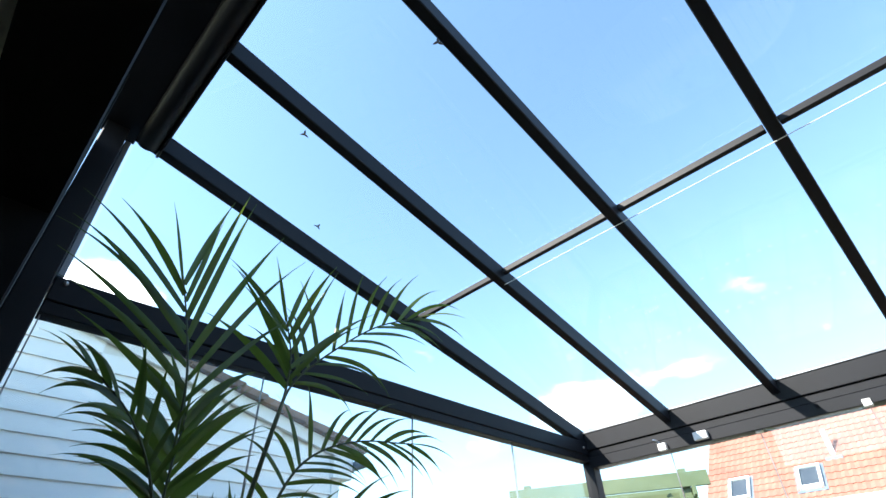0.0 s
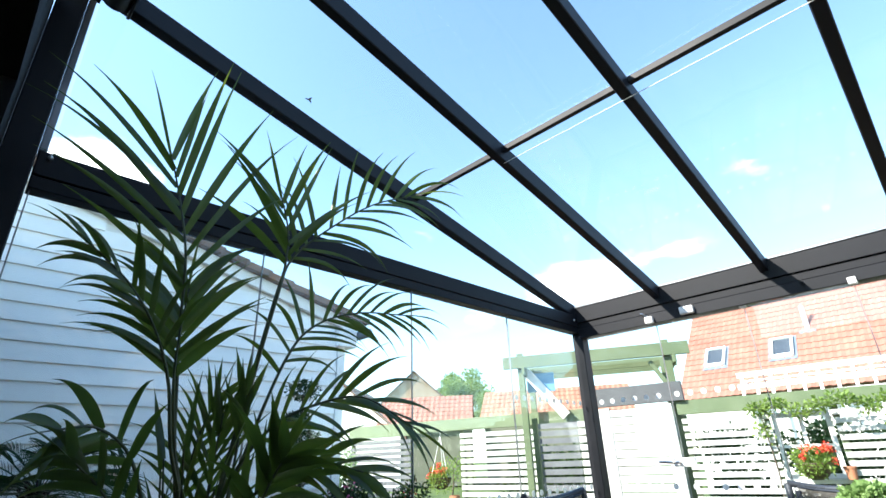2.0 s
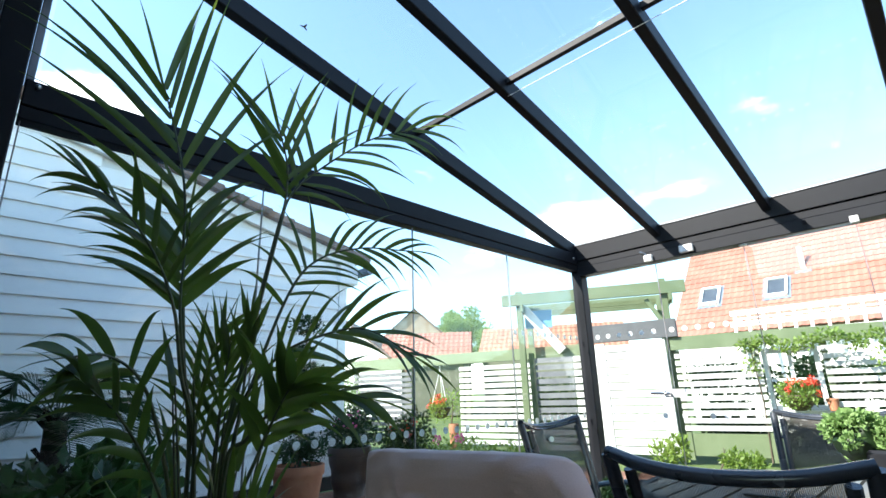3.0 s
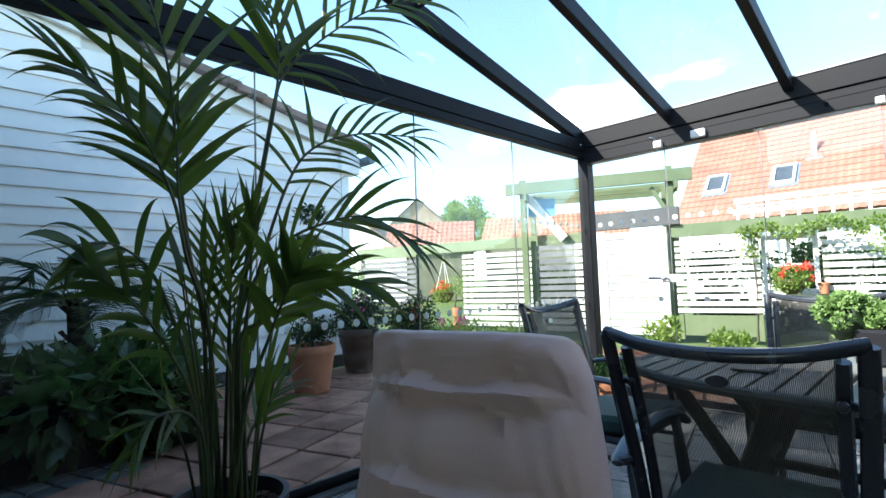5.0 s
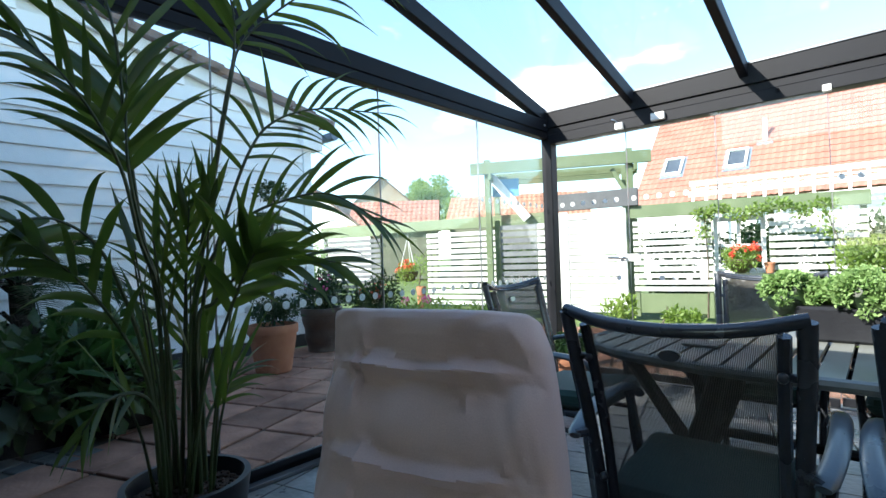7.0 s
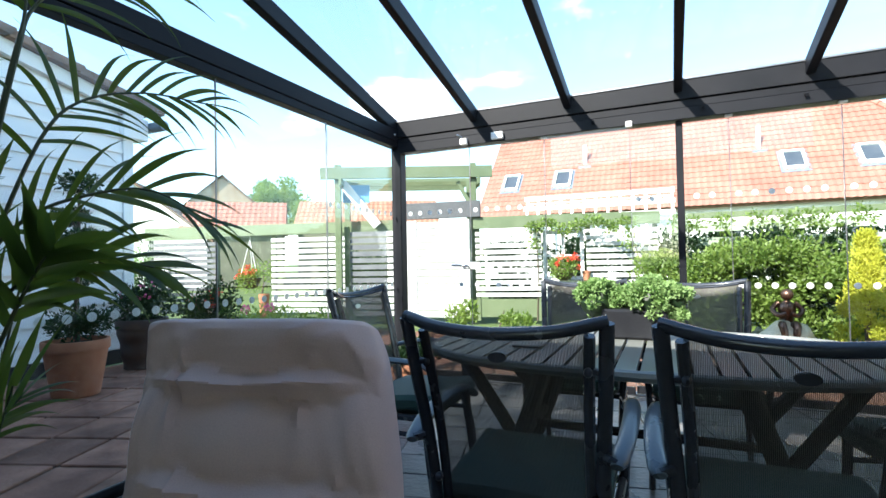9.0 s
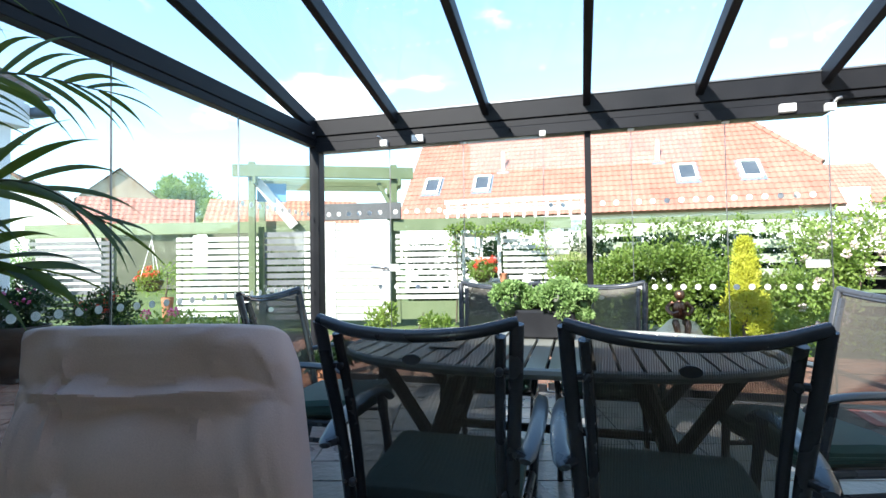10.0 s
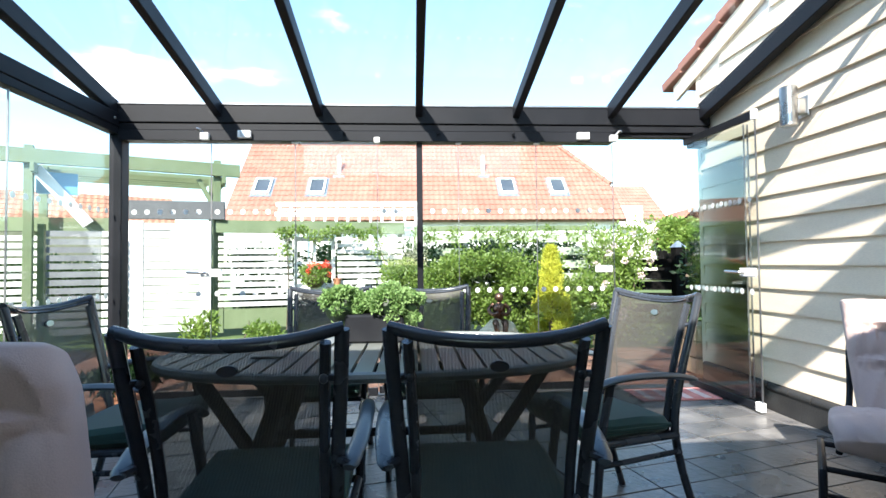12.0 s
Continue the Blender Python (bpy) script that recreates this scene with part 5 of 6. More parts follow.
def cloud_tree():
    t = thing("topiary_pot", "terracotta pot with a cloud-pruned dark shrub", "potted plant", Matrix.Translation((-2.25, 3.02, 0)))
    pot(t, 0.245, 0.47, M_TERRA, label="terracotta pot with a thick rim")
    soil(t, 0.21, 0.43)
    bm = B()
    sweep(bm, smooth_curve([(0.02, 0.0, 0.42), (-0.03, 0.02, 0.8), (0.03, 0.0, 1.2), (0.0, 0.03, 1.75)], 6), [0.02] * 10 + [0.013] * 9, 7)
    for a, b in (((-0.03, 0.02, 0.8), (-0.2, 0.1, 0.95)), ((0.03, 0, 1.2), (0.2, -0.05, 1.3)), ((0, 0.02, 1.0), (0.18, 0.1, 1.08)), ((0, 0.02, 1.4), (-0.16, 0.05, 1.5))):
        sweep(bm, [a, b], [0.012, 0.007], 6)
    part("trunk", bm, M_BARK, t, "", True)
    cs = [(-0.2, 0.1, 0.98), (0.2, -0.05, 1.33), (0.18, 0.1, 1.1), (-0.16, 0.05, 1.53), (0.0, 0.03, 1.8), (0.05, -0.05, 0.62), (-0.12, 0.0, 0.58), (0.15, 0.05, 0.62)]
    rs = [(0.16, 0.15, 0.07), (0.16, 0.15, 0.07), (0.13, 0.12, 0.06), (0.15, 0.14, 0.07), (0.17, 0.16, 0.10), (0.2, 0.2, 0.12), (0.16, 0.18, 0.11), (0.15, 0.16, 0.12)]
    foliage("crown", t, 5, cs, rs, [520] * 8, 0.04, M_LEAF_DARK, hollow=0.2)


cloud_tree()


def potted(x, y, r, h, material, ribs, seed, leaf, fl, label, top=0.35, pot_label=""):
    t = thing("potted_plant", label, "potted plant", Matrix.Translation((x, y, 0)), "pots on the paving")
    pot(t, r, h, material, ribs, pot_label)
    soil(t, r * 0.86, h * 0.9)
    cs = [(0, 0, h + top * 0.35), (r * 0.5, 0.1, h + top * 0.3), (-r * 0.6, -0.05, h + top * 0.4), (0.0, -r * 0.5, h + top * 0.25), (0.05, 0.1, h + top * 0.75)]
    foliage("leaves", t, seed, cs, [(r * 0.75, r * 0.75, top * 0.4)] * 5, [330] * 5, 0.05, leaf, hollow=0.2)
    if fl:
        flowers(t, seed + 1, [(0.1, 0, h + top * 0.8), (-0.1, -0.12, h + top * 0.6), (0.15, -0.1, h + top * 0.5)], [(0.06, 0.06, 0.04)] * 3, [14] * 3, fl, 0.03)


potted(-2.80, 3.98, 0.25, 0.52, M_BROWNPOT, 12, 11, M_LEAF_DARK, M_FLOWER_PINK, "dark ribbed pot with a leafy flowering plant", 0.45)
potted(-2.35, 4.45, 0.26, 0.46, M_TERRA, 0, 14, M_LEAF_DARK, M_FLOWER_RED, "terracotta pot with dark leaves and red flowers", 0.4)
potted(0.5, 3.85, 0.18, 0.32, M_TERRA, 0, 23, M_LEAF_DARK, None, "terracotta pot standing inside by the corner post", 0.12)


def shrub(name, label, category, seed, centres, radii, counts, size, material, flower=None, loc=(0, 0, 0), stems=None, **kw):
    t = thing(name, label, category, Matrix.Translation(loc))
    if stems:
        bm = B()
        for a, b, r in stems:
            sweep(bm, [a, tuple((Vector(a) + Vector(b)) / 2 + Vector((0.03, 0.02, 0))), b], [r, r * 0.8, r * 0.5], 6)
        part("stems", bm, M_BARK, t, "", True)
    foliage("leaves", t, seed, centres, radii, counts, size, material, **kw)
    if flower:
        m, cs, rs, ns, fs = flower
        flowers(t, seed + 50, cs, rs, ns, m, fs)
    return t


# broad-leaved shrubs against the shaded wall
def raised_bed():
    t = thing("raised_bed", "black timber raised bed along the white wall", "planter", Matrix.Translation((-2.3, 0.7, 0)))
    for k in range(3):
        one_box("board", (0.79, 0.83, -1.1, 1.0, 0.0 + k * 0.145, 0.14 + k * 0.145), M_DARKWOOD, t, bevel=0.004)
    for k in range(3):
        one_box("end_board", (-0.9, 0.785, 0.96, 1.0, 0.0 + k * 0.145, 0.14 + k * 0.145), M_DARKWOOD, t, bevel=0.004)
    one_box("soil", (-0.9, 0.785, -1.1, 0.955, 0.0, 0.36), M_SOIL, t)


raised_bed()
shrub("leafy_shrub", "broad-leaved dark shrub in the raised bed", "shrub", 31,
      [(0, 0.0, 0.42), (0.2, 0.45, 0.46), (0.25, 0.8, 0.42), (0.65, 0.25, 0.42), (0.75, 0.55, 0.42), (0.3, -0.5, 0.42), (0.7, -0.3, 0.42), (0.9, 0.0, 0.40), (1.1, 0.35, 0.36), (1.22, 0.05, 0.34), (1.2, 0.62, 0.30)],
      [(0.36, 0.36, 0.26)] * 9 + [(0.2, 0.3, 0.2)] * 2, [300] * 11, 0.17, M_HOSTA, loc=(-2.75, 0.85, 0), hollow=0.35, up=-0.55, aspect=0.5,
      stems=[((0, 0, 0), (0, 0.1, 0.6), 0.02), ((0.1, 0.5, 0), (0.1, 0.6, 0.6), 0.02)])


def blade(bm, base, d, side, length, width, droop, segs=7, fold=0.25):
    """One long pointed leaf, folded along its middle and drooping."""
    base, d, side = Vector(base), Vector(d).normalized(), Vector(side).normalized()
    nrm = side.cross(d).normalized()
    prev = None
    p = base.copy()
    for k in range(segs + 1):
        t = k / segs
        w = width * (math.sin(math.pi * min(1.0, 0.18 + t * 0.82)) ** 0.8) * (1 - t ** 3) + 0.0008
        l, c, r = p - side * w + nrm * w * fold, p, p + side * w + nrm * w * fold
        cur = [bm.verts.new(q) for q in (l, c, r)]
        if prev:
            bm.faces.new((prev[0], prev[1], cur[1], cur[0]))
            bm.faces.new((prev[1], prev[2], cur[2], cur[1]))
        prev = cur
        d = (d + Vector((0, 0, -droop / segs * (0.15 + 1.75 * t)))).normalized()
        p = p + d * (length / segs)


def frond(palm, rng, pts, length, width, count, start=0.35, droop=0.5, spread=62, face_up=0.0, thick=0.007):
    """A palm frond: bowed stalk with two staggered ranks of arching leaflets."""
    f = new("frond")
    f.parent = palm
    cur = smooth_curve(pts, 10)
    n = len(cur) - 1
    bm = B()
    sweep(bm, cur, [thick * (1 - 0.75 * i / n) + 0.0012 for i in range(n + 1)], 6)
    part("stalk", bm, M_STALK, f, "", True)
    for k in range(count):
        for s in (-1, 1):
            t = start + (1 - start) * (k + 0.5 + s * 0.2 + rng.uniform(-0.16, 0.16)) / count
            t = min(0.995, t)
            i = min(n - 1, int(t * n))
            p = cur[i].lerp(cur[i + 1], t * n - i)
            d = (cur[i + 1] - cur[i]).normalized()
            side = d.cross(Vector((0.93 * (1 - face_up), -0.36 * (1 - face_up), face_up + 0.05)))
            side.normalize()
            upv = side.cross(d).normalized()
            tt = (t - start) / (1 - start)
            L = length * (0.55 + 0.45 * math.sin(math.pi * (0.25 + 0.65 * tt))) * rng.uniform(0.82, 1.1)
            ang = radians(spread * (1 - 0.55 * tt) + rng.uniform(-9, 9))
            dl = d * math.cos(ang) + side * s * math.sin(ang) + upv * rng.uniform(0.0, 0.34)
            sd = upv.cross(dl)
            if sd.length < 0.05:
                sd = side
            sd = (sd.normalized() + upv * rng.uniform(-0.6, 0.6)).normalized()
            bm = B()
            blade(bm, p, dl, sd, L, width * rng.uniform(0.72, 1.0), droop * rng.uniform(0.7, 1.5), 9, 0.32)
            part("leaflet", bm, M_PALM, f, "", True)
    bm = B()
    blade(bm, cur[-1], (cur[-1] - cur[-2]), Vector((1, 0, 0)), length * 0.7, width * 0.9, droop * 0.6)
    part("leaflet", bm, M_PALM, f, "", True)


def palm():
    rng = random.Random(7)
    base = Vector((0.60, 1.10, 0.0))
    t = thing("potted_palm", "tall kentia palm in a round anthracite pot", "palm", Matrix.Translation(base))
    bm = B()
    lathe(bm, [(0.135, 0.0), (0.145, 0.006), (0.19, 0.34), (0.196, 0.375), (0.195, 0.385), (0.176, 0.386), (0.172, 0.375), (0.165, 0.33)], 40)
    part("pot", bm, M_DARKPOT, t, "round anthracite pot", True)
    bm = B()
    bmesh.ops.create_circle(bm, cap_ends=True, segments=28, radius=0.167, matrix=Matrix.Translation((0, 0, 0.335)))
    part("soil", bm, M_SOIL, t, "brown clay granules")
    bm = B()
    grit = random.Random(4)
    for k in range(260):
        a, r = grit.uniform(0, 6.283), 0.158 * math.sqrt(grit.random())
        q = grit.uniform(0.006, 0.011)
        bmesh.ops.create_icosphere(bm, subdivisions=1, radius=q, matrix=Matrix.Translation((r * math.cos(a), r * math.sin(a), 0.337 + q * 0.4)) @ Matrix.Diagonal((1, grit.uniform(0.7, 1.2), 0.8, 1)))
    tagged(part("granules", bm, M_SOIL, t, "", True), kind="stuff")
    return t, rng


PALM, PALM_RNG = palm()
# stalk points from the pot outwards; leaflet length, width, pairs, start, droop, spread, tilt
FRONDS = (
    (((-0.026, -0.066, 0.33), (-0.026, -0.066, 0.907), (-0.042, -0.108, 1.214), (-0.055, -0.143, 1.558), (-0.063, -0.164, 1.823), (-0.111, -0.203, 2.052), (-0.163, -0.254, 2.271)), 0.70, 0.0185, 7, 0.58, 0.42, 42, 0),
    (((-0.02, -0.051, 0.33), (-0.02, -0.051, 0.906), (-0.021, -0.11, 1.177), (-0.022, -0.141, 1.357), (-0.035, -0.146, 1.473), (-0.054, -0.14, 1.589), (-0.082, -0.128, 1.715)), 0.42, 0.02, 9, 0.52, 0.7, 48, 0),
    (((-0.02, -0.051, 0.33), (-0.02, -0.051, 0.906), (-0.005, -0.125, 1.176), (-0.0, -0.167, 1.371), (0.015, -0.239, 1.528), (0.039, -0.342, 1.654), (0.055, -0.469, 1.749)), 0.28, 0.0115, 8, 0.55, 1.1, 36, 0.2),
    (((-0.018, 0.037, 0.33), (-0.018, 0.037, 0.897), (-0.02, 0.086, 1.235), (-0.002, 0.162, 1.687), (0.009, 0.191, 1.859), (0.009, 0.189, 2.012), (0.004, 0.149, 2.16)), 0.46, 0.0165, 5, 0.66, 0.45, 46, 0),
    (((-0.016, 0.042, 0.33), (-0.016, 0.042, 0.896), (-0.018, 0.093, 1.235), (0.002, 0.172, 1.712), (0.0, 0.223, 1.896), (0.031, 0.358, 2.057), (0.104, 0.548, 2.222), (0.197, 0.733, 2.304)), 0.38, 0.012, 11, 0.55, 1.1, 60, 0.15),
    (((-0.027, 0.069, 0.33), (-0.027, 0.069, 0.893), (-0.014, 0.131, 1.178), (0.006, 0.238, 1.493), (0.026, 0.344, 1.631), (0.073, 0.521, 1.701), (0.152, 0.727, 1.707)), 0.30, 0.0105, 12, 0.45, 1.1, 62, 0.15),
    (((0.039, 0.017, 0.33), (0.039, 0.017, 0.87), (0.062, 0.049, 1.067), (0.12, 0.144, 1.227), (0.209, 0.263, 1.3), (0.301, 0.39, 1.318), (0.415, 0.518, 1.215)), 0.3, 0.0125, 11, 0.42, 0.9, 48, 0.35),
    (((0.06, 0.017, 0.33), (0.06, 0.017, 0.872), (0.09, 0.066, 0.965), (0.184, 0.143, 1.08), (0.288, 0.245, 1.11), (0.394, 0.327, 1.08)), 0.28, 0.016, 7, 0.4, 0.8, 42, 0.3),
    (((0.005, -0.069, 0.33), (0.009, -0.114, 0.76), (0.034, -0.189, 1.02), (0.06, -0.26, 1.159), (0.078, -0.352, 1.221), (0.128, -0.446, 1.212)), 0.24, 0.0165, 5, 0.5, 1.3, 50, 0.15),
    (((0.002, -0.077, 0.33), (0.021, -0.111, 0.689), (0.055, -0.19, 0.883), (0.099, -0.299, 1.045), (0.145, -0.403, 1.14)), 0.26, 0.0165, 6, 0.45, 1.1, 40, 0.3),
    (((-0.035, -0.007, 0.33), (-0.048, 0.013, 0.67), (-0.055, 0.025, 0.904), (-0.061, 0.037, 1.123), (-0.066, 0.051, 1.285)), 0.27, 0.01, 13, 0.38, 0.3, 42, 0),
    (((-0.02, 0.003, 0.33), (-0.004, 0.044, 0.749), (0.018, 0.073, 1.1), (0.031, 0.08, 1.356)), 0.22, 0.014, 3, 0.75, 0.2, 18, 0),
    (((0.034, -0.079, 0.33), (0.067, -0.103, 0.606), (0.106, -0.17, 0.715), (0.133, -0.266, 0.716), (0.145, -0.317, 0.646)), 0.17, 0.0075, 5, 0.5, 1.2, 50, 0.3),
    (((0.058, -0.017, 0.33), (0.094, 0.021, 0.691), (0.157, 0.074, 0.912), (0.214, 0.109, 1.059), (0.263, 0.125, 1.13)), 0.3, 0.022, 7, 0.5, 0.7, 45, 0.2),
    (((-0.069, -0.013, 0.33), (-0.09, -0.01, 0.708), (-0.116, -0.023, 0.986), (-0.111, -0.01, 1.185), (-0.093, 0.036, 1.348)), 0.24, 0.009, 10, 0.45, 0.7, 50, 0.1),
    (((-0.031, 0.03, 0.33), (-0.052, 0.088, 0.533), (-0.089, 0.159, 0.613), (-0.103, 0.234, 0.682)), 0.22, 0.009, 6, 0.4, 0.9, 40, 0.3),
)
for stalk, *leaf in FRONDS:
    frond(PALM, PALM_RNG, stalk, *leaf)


def palm_shoots(palm, rng):
    """Thin young canes and spear leaves crowding the pot."""
    for k in range(16):
        a = rng.uniform(0, 2 * math.pi)
        r = rng.uniform(0.02, 0.095)
        b = Vector((r * math.cos(a), r * math.sin(a), 0.33))
        h = rng.uniform(0.42, 0.85)
        lean = Vector((math.cos(a), math.sin(a), 0)) * rng.uniform(0.03, 0.16)
        bm = B()
        pts = smooth_curve([b, b + lean * 0.35 + Vector((0, 0, h * 0.5)), b + lean + Vector((0, 0, h))], 6)
        sweep(bm, pts, [0.0062 - 0.0035 * i / 12 for i in range(13)], 6)
        part("cane", bm, M_STALK, palm, "", True)
        d = (pts[-1] - pts[-2]).normalized()
        for s in range(rng.choice((1, 2, 3))):
            ang = rng.uniform(0, 6.28)
            o = Vector((math.cos(ang), math.sin(ang), 0)) * 0.28
            bm = B()
            blade(bm, pts[-1 - 2 * s], d + o, d.cross(o), rng.uniform(0.18, 0.34), rng.uniform(0.008, 0.014), rng.uniform(0.1, 0.7), 8, 0.35)
            part("leaflet", bm, M_PALM, palm, "", True)


palm_shoots(PALM, random.Random(21))


# spiky dark palm outside against the wall
def spiky_palm():
    t = thing("spiky_palm", "small dark palm with fine feathery fronds", "palm", Matrix.Translation((-2.35, 1.10, 0.02)))
    rng = random.Random(3)
    bm = B()
    sweep(bm, smooth_curve([(0, 0, 0), (0.02, 0.01, 0.5), (0, 0, 0.98)], 6), [0.085] * 6 + [0.075] * 6 + [0.05], 10)
    for k in range(60):
        a, z = rng.uniform(0, 6.28), rng.uniform(0.3, 0.98)
        bar(bm, (0.06 * math.cos(a), 0.06 * math.sin(a), z), (0.12 * math.cos(a), 0.12 * math.sin(a), z + 0.07), 0.02, 0.012)
    part("trunk", bm, M_BLACKTRUNK, t, "black fibrous trunk")
    for k in range(26):
        a = k * 2.4 + rng.uniform(-0.2, 0.2)
        e = rng.uniform(-0.1, 1.0)
        L = rng.uniform(0.5, 0.75)
        d = Vector((math.cos(a) * math.cos(e), math.sin(a) * math.cos(e), math.sin(e)))
        p0 = Vector((0, 0, 0.97))
        f = new("frond")
        f.parent = t
        pts = smooth_curve([p0, p0 + d * L * 0.5, p0 + d * L * 0.85 + Vector((0, 0, -0.10)), p0 + d * L + Vector((0, 0, -0.26))], 6)
        bm = B()
        sweep(bm, pts, [0.006 - 0.004 * i / 18 for i in range(len(pts))], 5)
        for i in range(4, len(pts) - 1):
            dd = (pts[i + 1] - pts[i]).normalized()
            side = dd.cross(Vector((0, 0, 1))).normalized()
            for q in (0.0, 0.5):
                for s in (-1, 1):
                    blade(bm, pts[i].lerp(pts[i + 1], q), dd * 0.7 + side * s * 0.7 + Vector((0, 0, 0.25)), side.cross(dd) + dd * 0.2, 0.17, 0.0042, 0.4, 3)
        part("feathery_blade", bm, M_LEAF_DARK, f)


spiky_palm()


# ---- planting beyond the glass ----
def hedge():
    cs, rs, ns = [], [], []
    rng = random.Random(12)
    for k in range(62):
        x = 2.15 + 3.4 * rng.random()
        z = rng.uniform(0.15, 1.12 if x < 5 else 1.35)
        cs.append((x, 7.65 + rng.uniform(-0.25, 0.2), z))
        rs.append((rng.uniform(0.22, 0.4), 0.24, rng.uniform(0.16, 0.3)))
        ns.append(520)
    t = thing("hedge", "dense mixed green hedge along the garden fence", "hedge", kind="stuff")
    foliage("leaves", t, 70, cs, rs, ns, 0.058, M_LEAF, hollow=0.15)
    # darker leaf colour deep in the hedge paints in its inner shade
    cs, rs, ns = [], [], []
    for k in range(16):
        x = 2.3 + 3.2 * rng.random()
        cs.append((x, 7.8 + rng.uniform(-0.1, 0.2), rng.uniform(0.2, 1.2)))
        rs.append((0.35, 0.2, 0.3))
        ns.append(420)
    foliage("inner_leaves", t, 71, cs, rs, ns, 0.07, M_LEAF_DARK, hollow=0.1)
    # thin shoots above the hedge
    cs = [(2.5 + 0.28 * k + 0.1 * math.sin(k * 5), 7.7, 1.5 + 0.1 * math.sin(k * 3.1)) for k in range(13)]
    foliage("shoots", t, 72, cs, [(0.16, 0.12, 0.13)] * 13, [150] * 13, 0.05, M_LEAF, hollow=0.1)


hedge()
shrub("rose_bush", "tall rose bush with pale blooms", "shrub", 80,
      [(0, 0, 0.5), (0.2, 0.1, 0.9), (-0.25, 0, 0.8), (0.35, 0, 1.2), (0.0, 0.1, 1.25), (0.45, 0.05, 1.45), (0.15, 0, 1.0)],
      [(0.3, 0.25, 0.3)] * 7, [420] * 7, 0.055, M_LEAF, (M_FLOWER_PALE, [(0.1, -0.2, 1.1), (0.4, -0.2, 1.3), (-0.2, -0.25, 0.8), (0.3, -0.25, 0.9), (-0.05, -0.2, 1.3), (0.55, -0.15, 1.5), (0.15, -0.25, 1.2), (-0.35, -0.25, 0.5), (0.2, -0.25, 1.45), (-0.3, -0.2, 1.05), (-0.15, -0.25, 1.2), (0.45, -0.2, 1.1)], [(0.032, 0.03, 0.03)] * 12, [30] * 12, 0.028),
      loc=(5.15, 7.15, 0), hollow=0.15, stems=[((0, 0, 0), (0.1, 0, 0.9), 0.02), ((0.1, 0, 0), (0.4, 0, 1.2), 0.018)])
shrub("low_shrub", "low light-green shrub at the hedge foot", "shrub", 83, [(0, 0, 0.25), (0.35, 0.05, 0.3), (0.7, 0, 0.22), (-0.3, 0.0, 0.3), (1.1, 0, 0.3)], [(0.26, 0.22, 0.24)] * 5, [380] * 5, 0.05, M_LEAF,
      (M_FLOWER_PALE, [(0.3, -0.22, 0.42), (0.1, -0.22, 0.3)], [(0.05, 0.04, 0.05)] * 2, [40] * 2, 0.04), loc=(4.75, 6.85, 0), hollow=0.2, stems=[((0, 0, 0), (0, 0, 0.3), 0.015)])


def conifer():
    t = thing("golden_conifer", "bright yellow pointed dwarf conifer", "conifer", Matrix.Translation((4.20, 6.85, 0)))
    bm = B()
    sweep(bm, [(0, 0, 0), (0, 0, 1.2)], [0.04, 0.008], 7)
    part("trunk", bm, M_BARK, t)
    cs, rs, ns = [], [], []
    rng = random.Random(5)
    for k in range(110):
        h = rng.random() ** 0.8
        z = 0.06 + 1.18 * h
        r = (0.30 * (1 - h) ** 0.8 + 0.03) * (1.12 if z < 0.62 else 0.95)
        a = rng.uniform(0, 6.28)
        cs.append((r * 0.72 * math.cos(a), r * 0.72 * math.sin(a), z))
        rs.append((0.065, 0.065, 0.10))
        ns.append(150)
    foliage("crown", t, 91, cs, rs, ns, 0.034, M_LIME, up=1.2, hollow=0.1, aspect=0.35)


conifer()


def statue():
    """A small seated bronze figure, kept plain, on a pale boulder."""
    b = thing("boulder", "pale rounded stone under the bronze figure", "stone", Matrix.Translation((3.52, 6.95, 0)))
    bm = B()
    bmesh.ops.create_icosphere(bm, subdivisions=4, radius=1.0)
    bmesh.ops.scale(bm, vec=(0.31, 0.22, 0.35), verts=bm.verts)
    for v in bm.verts:
        v.co += v.co.normalized() * 0.05 * noise.noise(v.co * 6) + v.co.normalized() * 0.012 * noise.noise(v.co * 25)
        v.co.z = max(v.co.z, -0.02)
    part("stone", bm, M_STONE, b, "", True)
    bm = B()
    sweep(bm, smooth_curve([(0, 0.02, 0.24), (0, 0.01, 0.36), (0, -0.02, 0.50), (0, -0.03, 0.555)], 5), [0.075, 0.08, 0.078, 0.072, 0.066, 0.068, 0.075, 0.082, 0.085, 0.085, 0.08, 0.07, 0.06, 0.045, 0.035, 0.03], 12)
    bmesh.ops.create_icosphere(bm, subdivisions=3, radius=0.062, matrix=Matrix.Translation((0, -0.05, 0.62)))
    for s in (-1, 1):
        sweep(bm, smooth_curve([(s * 0.07, -0.02, 0.53), (s * 0.135, -0.03, 0.46), (s * 0.09, -0.10, 0.40), (s * 0.02, -0.12, 0.42)], 5), 0.026, 8)
        sweep(bm, smooth_curve([(s * 0.045, -0.01, 0.27), (s * 0.065, -0.15, 0.30), (s * 0.05, -0.19, 0.18), (s * 0.045, -0.19, 0.06)], 5), [0.045, 0.045, 0.044, 0.043, 0.042, 0.04, 0.04, 0.038, 0.036, 0.034, 0.032, 0.03, 0.03, 0.028, 0.026, 0.024], 8)
    ob = new("garden_statue", finish(bm, "garden_statue", M_BRONZE, True))
    ob.matrix_basis = Matrix.Translation((3.52, 6.93, 0.02))
    tagged(ob, "small seated bronze garden figure on a boulder", "statue")


statue()


